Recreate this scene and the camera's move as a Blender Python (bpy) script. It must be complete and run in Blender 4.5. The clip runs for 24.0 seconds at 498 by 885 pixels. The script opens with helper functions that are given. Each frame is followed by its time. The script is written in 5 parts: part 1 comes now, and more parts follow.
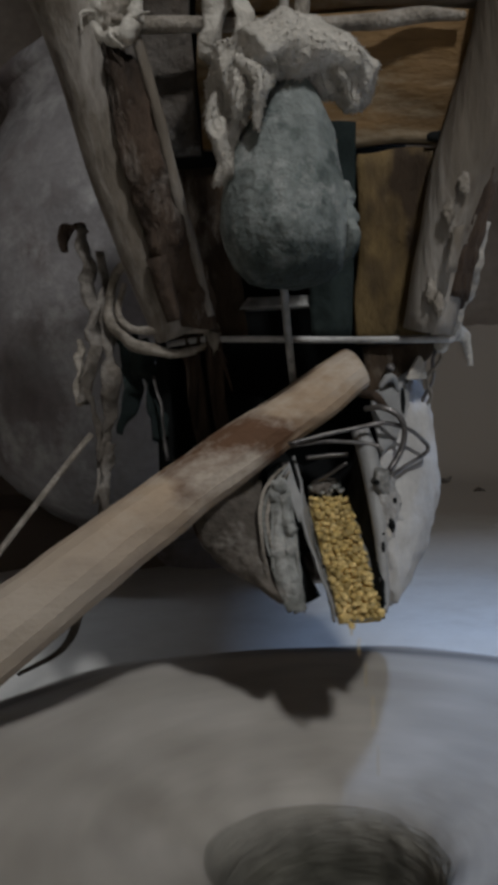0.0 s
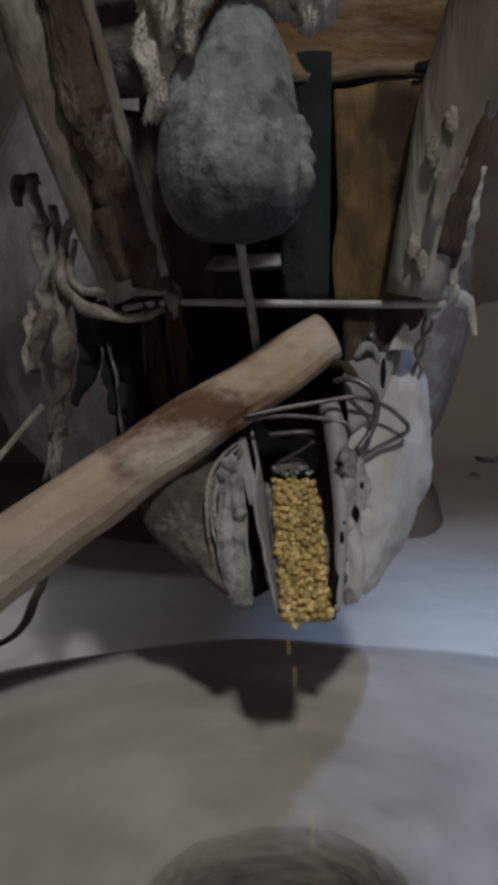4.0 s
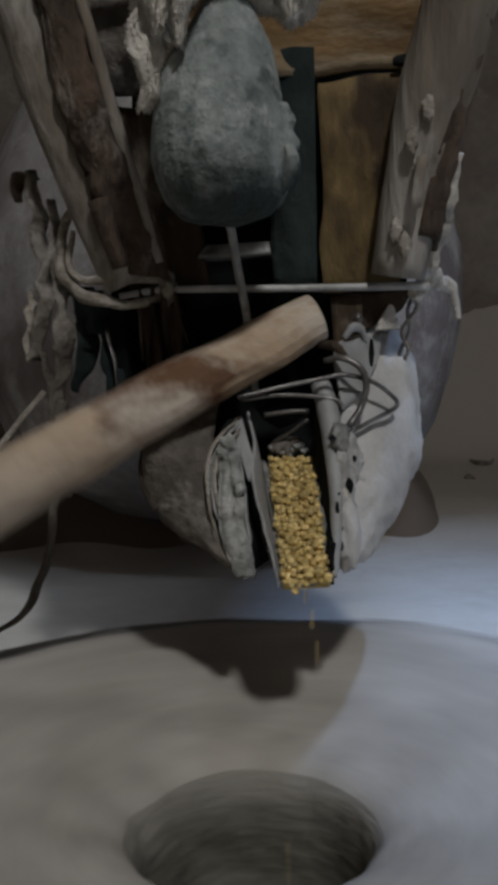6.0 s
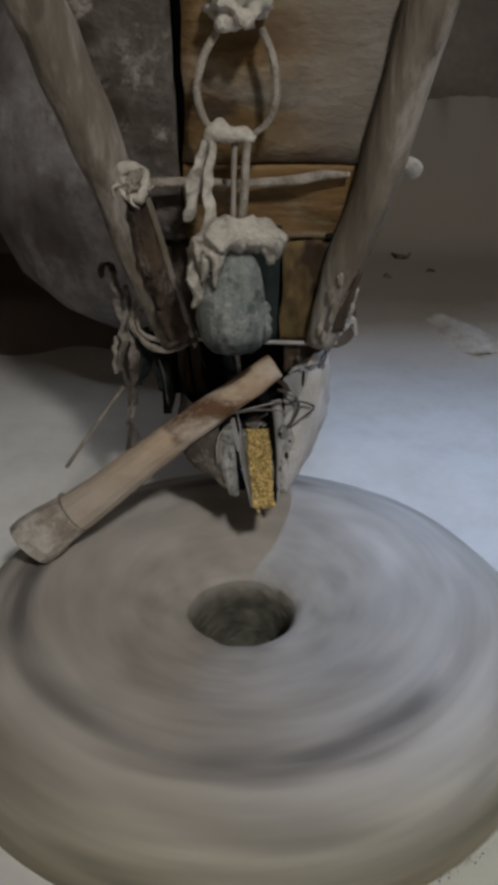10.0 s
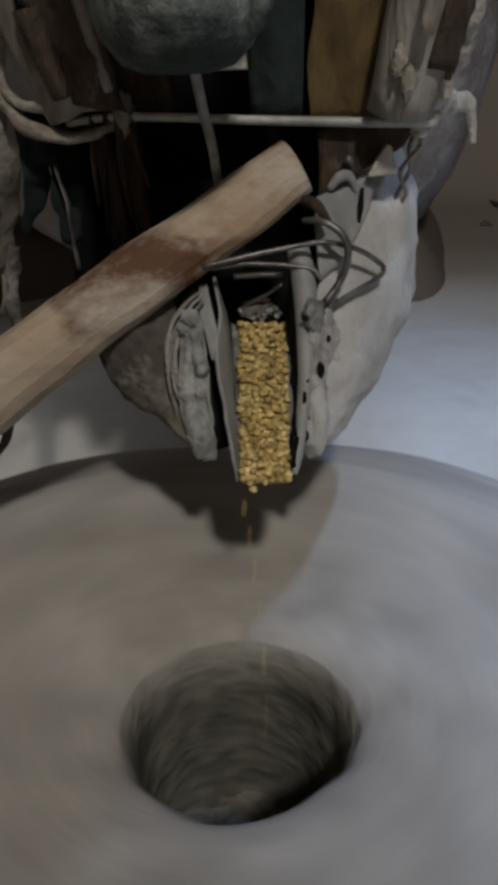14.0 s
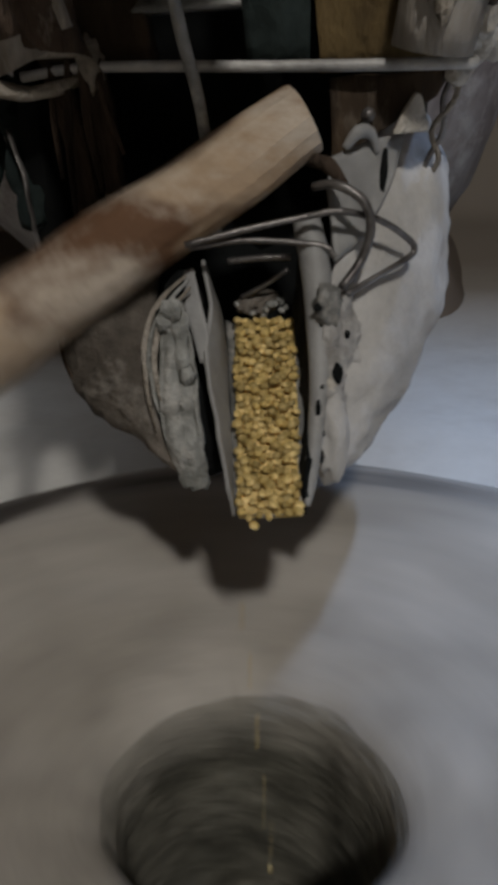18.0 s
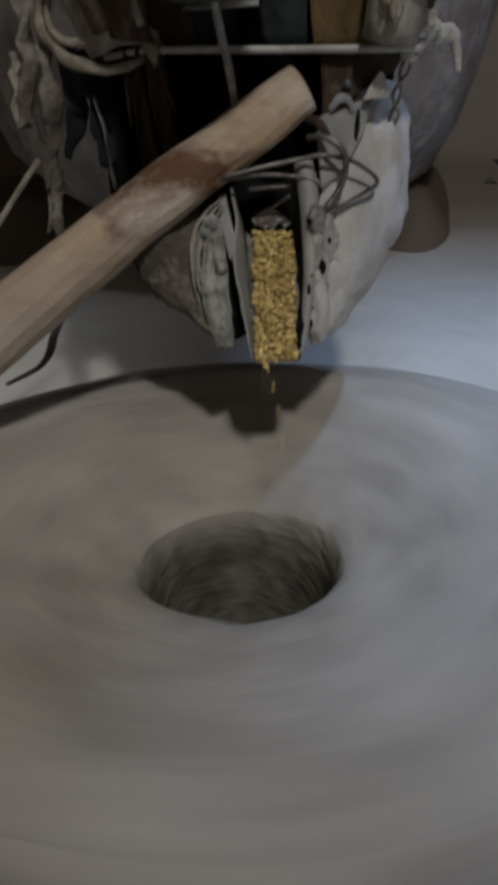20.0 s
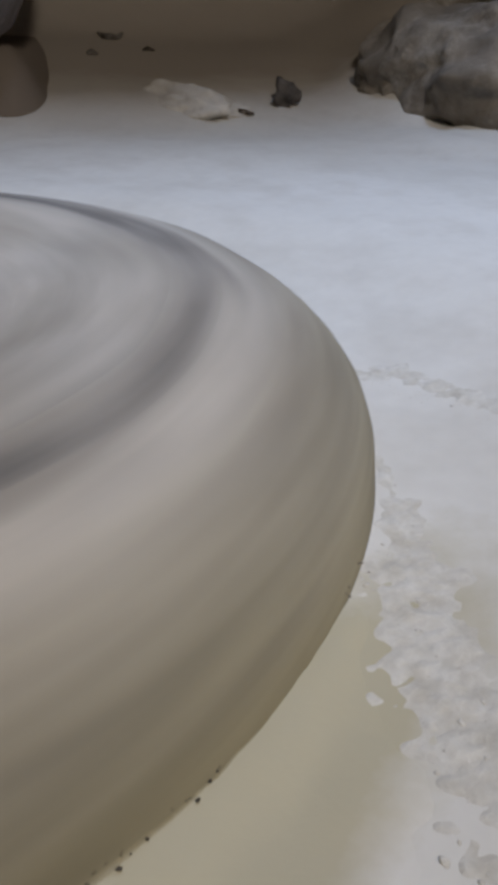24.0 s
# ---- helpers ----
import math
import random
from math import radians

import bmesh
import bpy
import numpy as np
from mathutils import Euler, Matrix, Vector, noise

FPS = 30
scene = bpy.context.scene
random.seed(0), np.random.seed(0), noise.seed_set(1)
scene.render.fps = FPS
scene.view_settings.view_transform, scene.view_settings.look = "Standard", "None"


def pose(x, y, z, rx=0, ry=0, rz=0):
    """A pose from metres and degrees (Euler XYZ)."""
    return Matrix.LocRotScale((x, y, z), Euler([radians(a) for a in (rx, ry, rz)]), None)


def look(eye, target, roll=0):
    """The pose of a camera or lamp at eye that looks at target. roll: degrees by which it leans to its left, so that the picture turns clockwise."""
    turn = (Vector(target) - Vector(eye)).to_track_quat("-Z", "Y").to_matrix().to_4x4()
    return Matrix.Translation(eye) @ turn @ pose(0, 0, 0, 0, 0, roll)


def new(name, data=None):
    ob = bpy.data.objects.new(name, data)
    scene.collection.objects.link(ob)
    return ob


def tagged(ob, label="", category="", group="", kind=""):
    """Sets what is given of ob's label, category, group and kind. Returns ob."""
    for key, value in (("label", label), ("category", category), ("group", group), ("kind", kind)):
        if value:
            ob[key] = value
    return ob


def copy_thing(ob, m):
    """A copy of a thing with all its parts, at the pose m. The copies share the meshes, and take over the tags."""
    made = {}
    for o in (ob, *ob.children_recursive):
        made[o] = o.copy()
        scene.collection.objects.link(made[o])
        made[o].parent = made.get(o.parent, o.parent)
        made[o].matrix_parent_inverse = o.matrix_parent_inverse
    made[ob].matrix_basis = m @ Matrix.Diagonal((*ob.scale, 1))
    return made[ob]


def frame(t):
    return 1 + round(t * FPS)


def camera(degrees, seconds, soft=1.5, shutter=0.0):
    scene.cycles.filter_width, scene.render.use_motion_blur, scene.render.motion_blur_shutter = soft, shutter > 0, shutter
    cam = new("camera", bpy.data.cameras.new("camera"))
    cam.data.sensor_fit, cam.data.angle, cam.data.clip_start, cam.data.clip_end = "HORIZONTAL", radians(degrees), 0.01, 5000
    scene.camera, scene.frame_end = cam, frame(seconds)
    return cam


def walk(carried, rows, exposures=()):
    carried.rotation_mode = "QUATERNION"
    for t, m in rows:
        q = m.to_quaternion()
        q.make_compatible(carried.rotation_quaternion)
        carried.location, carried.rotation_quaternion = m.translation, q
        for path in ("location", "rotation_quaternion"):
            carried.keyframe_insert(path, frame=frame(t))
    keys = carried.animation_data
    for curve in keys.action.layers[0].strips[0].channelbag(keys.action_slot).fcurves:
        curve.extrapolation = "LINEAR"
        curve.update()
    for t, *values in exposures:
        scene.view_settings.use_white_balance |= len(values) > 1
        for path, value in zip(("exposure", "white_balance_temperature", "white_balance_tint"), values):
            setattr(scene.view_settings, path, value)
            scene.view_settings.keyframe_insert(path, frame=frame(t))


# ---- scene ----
# An old water mill: a turning millstone fed from a hung wooden hopper.
# ---- camera and its walk ----
cam = camera(37.0, 24.0, soft=5.0, shutter=0.5)
# seconds, eye x y z, yaw, pitch, roll
ROWS = [
    (0, -0.069, -0.595, 0.343, -0.23, 0.16, -1.81),
    (0.5, -0.031, -0.560, 0.356, 2.02, -0.98, -1.13),
    (1, 0.006, -0.519, 0.427, 4.03, -5.52, -0.54),
    (1.5, 0.019, -0.506, 0.397, 4.38, -6.79, -0.79),
    (2, 0.015, -0.493, 0.389, 4.05, -9.30, -0.70),
    (2.5, 0.021, -0.497, 0.369, 4.10, -10.08, -0.57),
    (3, 0.026, -0.507, 0.373, 4.38, -8.46, -0.63),
    (3.5, 0.031, -0.515, 0.357, 4.87, -2.35, -0.27),
    (5.5, 0.022, -0.509, 0.322, 3.56, -1.17, -2.46),
    (6, 0.034, -0.542, 0.307, 4.50, -0.48, -1.79),
    (6.5, 0.039, -0.609, 0.370, 5.22, -2.53, -1.31),
    (7, 0.043, -0.699, 0.561, 6.15, -9.68, -0.47),
    (7.5, 0.046, -0.804, 0.687, 5.37, -16.96, -0.12),
    (8, 0.047, -0.924, 0.746, 3.95, -20.59, 0.11),
    (8.5, 0.034, -1.007, 0.809, 2.43, -23.20, 0.31),
    (9, 0.019, -1.050, 0.839, 1.40, -24.03, 0.05),
    (9.5, 0.005, -1.074, 0.855, 0.64, -24.76, -0.14),
    (10, -0.001, -1.091, 0.867, 0.01, -25.59, 0.13),
    (10.5, 0.008, -1.096, 0.868, -0.43, -26.01, 0.39),
    (12.5, 0.099, -0.615, 0.694, 3.59, -32.81, 0.25),
    (13, 0.064, -0.532, 0.582, 3.18, -30.41, 0.79),
    (13.5, 0.051, -0.482, 0.498, 3.86, -26.94, 0.01),
    (14, 0.069, -0.469, 0.450, 5.84, -23.23, -0.76),
    (14.5, 0.078, -0.466, 0.461, 6.44, -23.02, -1.03),
    (15, 0.094, -0.447, 0.476, 8.23, -23.80, -1.52),
    (15.5, 0.056, -0.403, 0.442, 6.21, -21.83, -1.42),
    (16, 0.045, -0.352, 0.407, 5.81, -20.80, -1.15),
    (16.5, 0.045, -0.325, 0.389, 5.59, -19.68, -1.09),
    (17, 0.035, -0.314, 0.368, 4.40, -17.80, -0.70),
    (17.5, 0.046, -0.319, 0.372, 5.40, -18.77, -1.19),
    (19.5, 0.102, -0.552, 0.467, 8.73, -25.30, -2.76),
    (20, 0.078, -0.604, 0.407, 7.06, -24.54, -2.16),
    (20.5, 0.059, -0.634, 0.367, 4.79, -29.13, -0.01),
    (21, 0.092, -0.647, 0.388, 1.02, -34.23, 2.27),
    (21.5, 0.201, -0.660, 0.332, -6.91, -33.24, 2.61),
    (22, 0.230, -0.680, 0.298, -13.44, -32.06, 1.66),
    (22.5, 0.241, -0.651, 0.278, -17.15, -31.62, 2.70),
    (23, 0.247, -0.652, 0.275, -18.47, -30.99, 2.32),
    (23.5, 0.249, -0.653, 0.273, -19.06, -30.55, 2.14),
    (24, 0.244, -0.665, 0.276, -18.34, -30.24, 1.40),
]


def eye_pose(x, y, z, yaw, pitch, roll):
    return pose(x, y, z, 90 + pitch, 0, yaw) @ pose(0, 0, 0, 0, 0, roll)


# seconds, stops, kelvin, tint
EXPOSURES = [(0.0, 0.1, 5800, 10), (2.0, 0.07, 6000, 11), (3.0, 0.06, 6000, 11), (6.0, 0.14, 5850, 10), (7.0, 0.17, 5950, 10), (8.0, 0.3, 6050, 10), (10.0, 0.23, 6150, 11), (13.0, 0.16, 6250, 11), (16.0, 0.13, 6200, 11), (19.5, 0.06, 6250, 11), (21.0, -0.04, 5900, 10), (22.0, 0.15, 6250, 12), (22.8, 0.34, 6750, 13), (24.0, 0.38, 6800, 13)]
walk(cam, [(r[0], eye_pose(*r[1:])) for r in ROWS], EXPOSURES)

# ---- light ----
world = bpy.data.worlds.new("world")
scene.world = world
world.use_nodes = True
sky = world.node_tree.nodes.new("ShaderNodeTexSky")
sky.sky_type, sky.sun_disc = "NISHITA", False
sky.sun_elevation, sky.sun_rotation = radians(40), radians(200)
world.node_tree.links.new(sky.outputs[0], world.node_tree.nodes["Background"].inputs[0])
world.node_tree.nodes["Background"].inputs[1].default_value = 0.08


def area_lamp(name, eye, target, sx, sy, watts, colour):
    data = bpy.data.lights.new(name, "AREA")
    data.shape, data.size, data.size_y, data.energy, data.color = "RECTANGLE", sx, sy, watts, colour
    ob = new(name, data)
    ob.matrix_world = look(eye, target)
    return ob


# daylight of the roof hatch behind the camera, and of the smoke hole over the floor
area_lamp("hatch_light", (0.62, -2.05, 2.34), (0.0, 0.2, 0.0), 0.2, 0.2, 33.5, (1.0, 0.95, 0.87))
area_lamp("smoke_hole_light", (1.11, 0.60, 3.25), (1.11, 0.50, 0.0), 0.14, 0.45, 60, (0.47, 0.65, 1.0))


# added lamp over an unseen roof gap, brightens the floor beyond the log
area_lamp("roof_gap_light", (-0.80, 0.62, 3.4), (-0.80, 0.62, 0.0), 0.2, 0.2, 9, (0.95, 0.97, 1.0))


# ---- materials ----
def material(name, low, high, scale=8.0, rough=0.85, bump=0.3, fine=60.0, dust=None, dust_amount=0.5, stretch=(1, 1, 1), metal=0.0, dust_scale=5.0, up=0.0, island=0.0, spread=(0.35, 0.65), patch=None, patch_at=(0.48, 0.62), heap=None, below=None, spot=None, grain_at=(0.78, 1.14)):
    """Two colours mixed by large noise, a fine grain, relief, and dust that lies in patches and on upward faces."""
    m = bpy.data.materials.new(name)
    m.use_nodes = True
    t = m.node_tree
    n, l = t.nodes, t.links
    bsdf = n["Principled BSDF"]
    co = n.new("ShaderNodeTexCoord")
    mp = n.new("ShaderNodeMapping")
    mp.inputs["Scale"].default_value = stretch
    l.new(co.outputs["Object"], mp.inputs[0])

    def noise_at(s, detail, rough_n=0.6):
        q = n.new("ShaderNodeTexNoise")
        q.inputs["Scale"].default_value, q.inputs["Detail"].default_value, q.inputs["Roughness"].default_value = s, detail, rough_n
        l.new(mp.outputs[0], q.inputs["Vector"])
        return q

    def ramp(src, a, b, ca=(0, 0, 0, 1), cb=(1, 1, 1, 1)):
        q = n.new("ShaderNodeValToRGB")
        q.color_ramp.elements[0].position, q.color_ramp.elements[1].position = a, b
        q.color_ramp.elements[0].color, q.color_ramp.elements[1].color = ca, cb
        l.new(src, q.inputs[0])
        return q

    def mix(fac, a, b, kind="MIX"):
        q = n.new("ShaderNodeMix")
        q.data_type, q.blend_type = "RGBA", kind
        if isinstance(fac, float):
            q.inputs[0].default_value = fac
        else:
            l.new(fac, q.inputs[0])
        for i, v in ((6, a), (7, b)):
            if isinstance(v, tuple):
                q.inputs[i].default_value = v
            else:
                l.new(v, q.inputs[i])
        return q.outputs[2]

    big, small = noise_at(scale, 6), noise_at(fine, 4)
    col = ramp(big.outputs[0], *spread, (*low, 1), (*high, 1)).outputs[0]
    if patch:
        far = noise_at(patch[1], 3)
        col = mix(ramp(far.outputs[0], *patch_at).outputs[0], col, (*patch[0], 1))
    grain = ramp(small.outputs[0], 0.3, 0.7, (grain_at[0],) * 3 + (1,), (grain_at[1],) * 3 + (1,))
    col = mix(1.0, col, grain.outputs[0], "MULTIPLY")
    if island:
        info = n.new("ShaderNodeObjectInfo")
        rr = ramp(info.outputs["Random"], 0.0, 1.0, (1 - island,) * 3 + (1,), (1 + island,) * 3 + (1,))
        col = mix(1.0, col, rr.outputs[0], "MULTIPLY")
    if dust:
        d = noise_at(dust_scale, 8, 0.7)
        mask = ramp(d.outputs[0], 0.72 - 0.5 * dust_amount, 0.88 - 0.5 * dust_amount).outputs[0]
        if up:
            geo = n.new("ShaderNodeNewGeometry")
            sep = n.new("ShaderNodeSeparateXYZ")
            l.new(geo.outputs["Normal"], sep.inputs[0])
            facing = ramp(sep.outputs[2], 0.25, 0.85)
            mul = n.new("ShaderNodeMath")
            mul.operation, mul.use_clamp = "MULTIPLY_ADD", True
            l.new(facing.outputs[0], mul.inputs[0])
            mul.inputs[1].default_value = up
            l.new(mask, mul.inputs[2])
            mask = mul.outputs[0]
        col = mix(mask, col, (*dust, 1))
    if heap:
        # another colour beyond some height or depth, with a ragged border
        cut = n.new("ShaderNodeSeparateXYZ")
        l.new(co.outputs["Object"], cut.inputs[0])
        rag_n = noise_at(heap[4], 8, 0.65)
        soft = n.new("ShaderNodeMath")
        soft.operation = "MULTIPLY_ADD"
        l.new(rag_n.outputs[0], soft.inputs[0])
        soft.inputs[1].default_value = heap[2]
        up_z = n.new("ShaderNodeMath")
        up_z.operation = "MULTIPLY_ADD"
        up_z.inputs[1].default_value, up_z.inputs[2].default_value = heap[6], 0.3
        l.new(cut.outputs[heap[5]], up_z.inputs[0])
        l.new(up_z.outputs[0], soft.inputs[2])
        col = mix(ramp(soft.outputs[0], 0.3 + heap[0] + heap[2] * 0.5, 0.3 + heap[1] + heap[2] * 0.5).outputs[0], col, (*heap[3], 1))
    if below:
        # another colour up to some height, with a ragged border
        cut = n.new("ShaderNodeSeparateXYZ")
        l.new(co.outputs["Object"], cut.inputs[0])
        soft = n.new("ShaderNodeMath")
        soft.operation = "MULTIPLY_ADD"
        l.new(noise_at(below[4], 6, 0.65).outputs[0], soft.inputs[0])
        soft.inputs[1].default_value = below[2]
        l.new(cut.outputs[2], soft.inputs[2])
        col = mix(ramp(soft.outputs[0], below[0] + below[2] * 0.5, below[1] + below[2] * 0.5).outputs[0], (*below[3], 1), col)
    if spot:
        # another colour in an oval with a soft, ragged border: middle, turn, half axes, colour
        oval = n.new("ShaderNodeMapping")
        oval.vector_type = "TEXTURE"
        oval.inputs["Location"].default_value = (*spot[0], 0)
        oval.inputs["Rotation"].default_value = (0, 0, radians(spot[1]))
        oval.inputs["Scale"].default_value = (*spot[2], 1000)
        l.new(co.outputs["Object"], oval.inputs[0])
        far = n.new("ShaderNodeVectorMath")
        far.operation = "LENGTH"
        l.new(oval.outputs[0], far.inputs[0])
        ragged = n.new("ShaderNodeMath")
        ragged.operation = "MULTIPLY_ADD"
        l.new(noise_at(22, 6, 0.6).outputs[0], ragged.inputs[0])
        ragged.inputs[1].default_value = 0.7
        l.new(far.outputs["Value"], ragged.inputs[2])
        half = n.new("ShaderNodeMath")
        half.operation = "MULTIPLY"
        l.new(ragged.outputs[0], half.inputs[0])
        half.inputs[1].default_value = 0.5
        col = mix(ramp(half.outputs[0], 0.44, 0.68).outputs[0], (*spot[3], 1), col)
    l.new(col, bsdf.inputs["Base Color"])
    bsdf.inputs["Roughness"].default_value, bsdf.inputs["Metallic"].default_value = rough, metal
    bsdf.inputs["Specular IOR Level"].default_value = 0.25
    if bump:
        add = n.new("ShaderNodeMath")
        add.operation = "MULTIPLY_ADD"
        l.new(big.outputs[0], add.inputs[0])
        add.inputs[1].default_value = 2.0
        l.new(small.outputs[0], add.inputs[2])
        b = n.new("ShaderNodeBump")
        b.inputs["Strength"].default_value, b.inputs["Distance"].default_value = bump, 0.01
        l.new(add.outputs[0], b.inputs["Height"])
        l.new(b.outputs[0], bsdf.inputs["Normal"])
    return m


FLOUR = (0.56, 0.52, 0.46)
OFF = Vector((math.cos(radians(207)), math.sin(radians(207)), 0)) * 0.0185


def stone_material(name, low, high, rim_low, rim_high, groove, streak=9, contrast=0.13):
    """Stone streaked and caked in rings round its own middle: paler on top, darker and browner down the rim, with a
    dark patchy ring between.
    """
    m = bpy.data.materials.new(name)
    m.use_nodes = True
    n, l = m.node_tree.nodes, m.node_tree.links
    bsdf = n["Principled BSDF"]
    co, sep, com = n.new("ShaderNodeTexCoord"), n.new("ShaderNodeSeparateXYZ"), n.new("ShaderNodeCombineXYZ")
    l.new(co.outputs["Object"], sep.inputs[0])

    def calc(op, a, b=None, c=None):
        q = n.new("ShaderNodeMath")
        q.operation = op
        for i, v in enumerate((a, b, c)):
            if v is None:
                continue
            if isinstance(v, (int, float)):
                q.inputs[i].default_value = v
            else:
                l.new(v, q.inputs[i])
        return q.outputs[0]

    x, y = calc("SUBTRACT", sep.outputs[0], OFF.x), calc("SUBTRACT", sep.outputs[1], OFF.y)
    r = calc("SQRT", calc("ADD", calc("MULTIPLY", x, x), calc("MULTIPLY", y, y)))
    l.new(calc("DIVIDE", x, r), com.inputs[0])
    l.new(calc("DIVIDE", y, r), com.inputs[1])
    l.new(calc("MULTIPLY", calc("SUBTRACT", r, sep.outputs[2]), streak), com.inputs[2])

    def noise_at(scale, detail):
        q = n.new("ShaderNodeTexNoise")
        q.inputs["Scale"].default_value, q.inputs["Detail"].default_value = scale, detail
        l.new(com.outputs[0], q.inputs["Vector"])
        return q.outputs[0]

    def ramp(src, *stops):
        q = n.new("ShaderNodeValToRGB")
        for k, (at, colour) in enumerate(stops):
            e = q.color_ramp.elements[k] if k < 2 else q.color_ramp.elements.new(at)
            e.position, e.color = at, (*colour, 1)
        l.new(src, q.inputs[0])
        return q.outputs[0]

    def mix(fac, a, b, kind="MIX"):
        q = n.new("ShaderNodeMix")
        q.data_type, q.blend_type = "RGBA", kind
        if isinstance(fac, float):
            q.inputs[0].default_value = fac
        else:
            l.new(fac, q.inputs[0])
        for i, v in ((6, a), (7, b)):
            if isinstance(v, tuple):
                q.inputs[i].default_value = (*v, 1)
            else:
                l.new(v, q.inputs[i])
        return q.outputs[2]

    big, fine, wide = noise_at(1.3, 3), noise_at(3.5, 5), noise_at(0.9, 4)
    grain = n.new("ShaderNodeTexNoise")
    grain.inputs["Scale"].default_value, grain.inputs["Detail"].default_value = 70, 3
    l.new(co.outputs["Object"], grain.inputs["Vector"])
    k0, k1 = (0.0,) * 3, (1.0,) * 3
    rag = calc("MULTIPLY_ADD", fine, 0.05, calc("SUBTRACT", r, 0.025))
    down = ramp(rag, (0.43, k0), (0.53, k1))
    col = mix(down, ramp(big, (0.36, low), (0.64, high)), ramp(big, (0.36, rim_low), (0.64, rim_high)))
    # darker band at the groove, broken up by noise
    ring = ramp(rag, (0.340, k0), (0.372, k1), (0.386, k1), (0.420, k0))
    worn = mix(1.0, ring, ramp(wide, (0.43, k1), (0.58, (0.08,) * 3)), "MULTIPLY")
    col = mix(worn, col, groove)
    strong, weak = [ramp(fine, (0.3, (1 - c,) * 3), (0.7, (1 + 0.7 * c,) * 3)) for c in (contrast, 0.45 * contrast)]
    col = mix(1.0, col, mix(down, weak, strong), "MULTIPLY")
    col = mix(1.0, col, ramp(grain.outputs[0], (0.3, (0.93,) * 3), (0.7, (1.05,) * 3)), "MULTIPLY")
    l.new(col, bsdf.inputs["Base Color"])
    bsdf.inputs["Roughness"].default_value = 0.95
    bsdf.inputs["Specular IOR Level"].default_value = 0.15
    b = n.new("ShaderNodeBump")
    b.inputs["Strength"].default_value, b.inputs["Distance"].default_value = 0.35, 0.006
    l.new(calc("ADD", fine, grain.outputs[0]), b.inputs["Height"])
    l.new(b.outputs[0], bsdf.inputs["Normal"])
    return m


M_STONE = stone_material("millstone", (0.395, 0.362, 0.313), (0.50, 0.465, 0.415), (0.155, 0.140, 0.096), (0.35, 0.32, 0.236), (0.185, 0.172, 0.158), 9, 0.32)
# colour darkens down the eye: shade of the hole is painted in
M_EYE_SHADE = material("stone_eye_shaded", (0.085, 0.08, 0.062), (0.20, 0.188, 0.15), 18, 0.95, 0.6, 70, heap=(-0.035, 0.03, 0.06, (0.36, 0.335, 0.29), 14, 2, 1.0))
M_FLOUR = material("flour", (0.65, 0.63, 0.58), (0.73, 0.715, 0.675), 1.3, 0.98, 0.09, 45, (0.52, 0.485, 0.42), 0.12, dust_scale=1.6, grain_at=(0.97, 1.02), patch=((0.61, 0.585, 0.535), 8), patch_at=(0.45, 0.78))
M_DRIFT = material("flour_drift", (0.65, 0.63, 0.58), (0.73, 0.715, 0.675), 1.3, 0.98, 0.09, 45, (0.53, 0.49, 0.425), 0.14, dust_scale=1.5, heap=(0.37, 0.56, 0.14, (0.33, 0.285, 0.235), 2.6, 1, 0.3), spot=((0.335, -0.455), 36, (0.27, 0.072), (0.49, 0.45, 0.33)), grain_at=(0.97, 1.02), patch=((0.61, 0.585, 0.535), 8), patch_at=(0.45, 0.78))
M_HEAP = material("swept_flour", (0.50, 0.465, 0.41), (0.63, 0.60, 0.55), 12, 0.98, 0.25, 70, (0.40, 0.36, 0.305), 0.3, dust_scale=9, grain_at=(0.93, 1.04))
M_TRAMPLED = material("trampled_flour", (0.57, 0.54, 0.475), (0.70, 0.68, 0.63), 50, 0.98, 0.25, 140, (0.53, 0.495, 0.43), 0.26, dust_scale=26, grain_at=(0.9, 1.05))
M_CRUMB = material("flour_crumb", (0.53, 0.50, 0.44), (0.68, 0.66, 0.61), 60, 0.98, 0.05, 200)
M_EARTH = material("earth_floor", (0.58, 0.55, 0.50), (0.66, 0.64, 0.60), 1.3, 0.98, 0.1, 40, (0.50, 0.46, 0.40), 0.2, dust_scale=2, heap=(0.29, 0.37, 0.10, (0.17, 0.138, 0.11), 4, 1, 0.3), grain_at=(0.95, 1.04))
M_MUD = material("mud_wall", (0.14, 0.112, 0.088), (0.23, 0.195, 0.16), 2, 0.95, 0.4, 25, (0.40, 0.37, 0.33), 0.28, dust_scale=2.5, grain_at=(0.88, 1.08))
M_POLE = material("dusty_pole", (0.115, 0.094, 0.07), (0.235, 0.204, 0.165), 8, 0.9, 0.55, 45, (0.38, 0.35, 0.31), 0.48, stretch=(1, 1, 0.16), dust_scale=8, up=0.35, patch=((0.06, 0.045, 0.032), 14), patch_at=(0.53, 0.64))
M_BARK = material("dark_bark", (0.02, 0.015, 0.011), (0.09, 0.062, 0.043), 18, 0.95, 1.0, 60, (0.30, 0.26, 0.22), 0.27, stretch=(1, 1, 0.3), dust_scale=16)
M_LOG = material("peeled_log", (0.34, 0.235, 0.145), (0.54, 0.41, 0.28), 6, 0.8, 0.3, 70, (0.56, 0.48, 0.385), 0.44, stretch=(0.5, 1, 1), dust_scale=11, patch=((0.14, 0.075, 0.04), 10), patch_at=(0.50, 0.57), grain_at=(0.88, 1.08), below=(0.20, 0.33, 0.10, (0.47, 0.40, 0.32), 12))
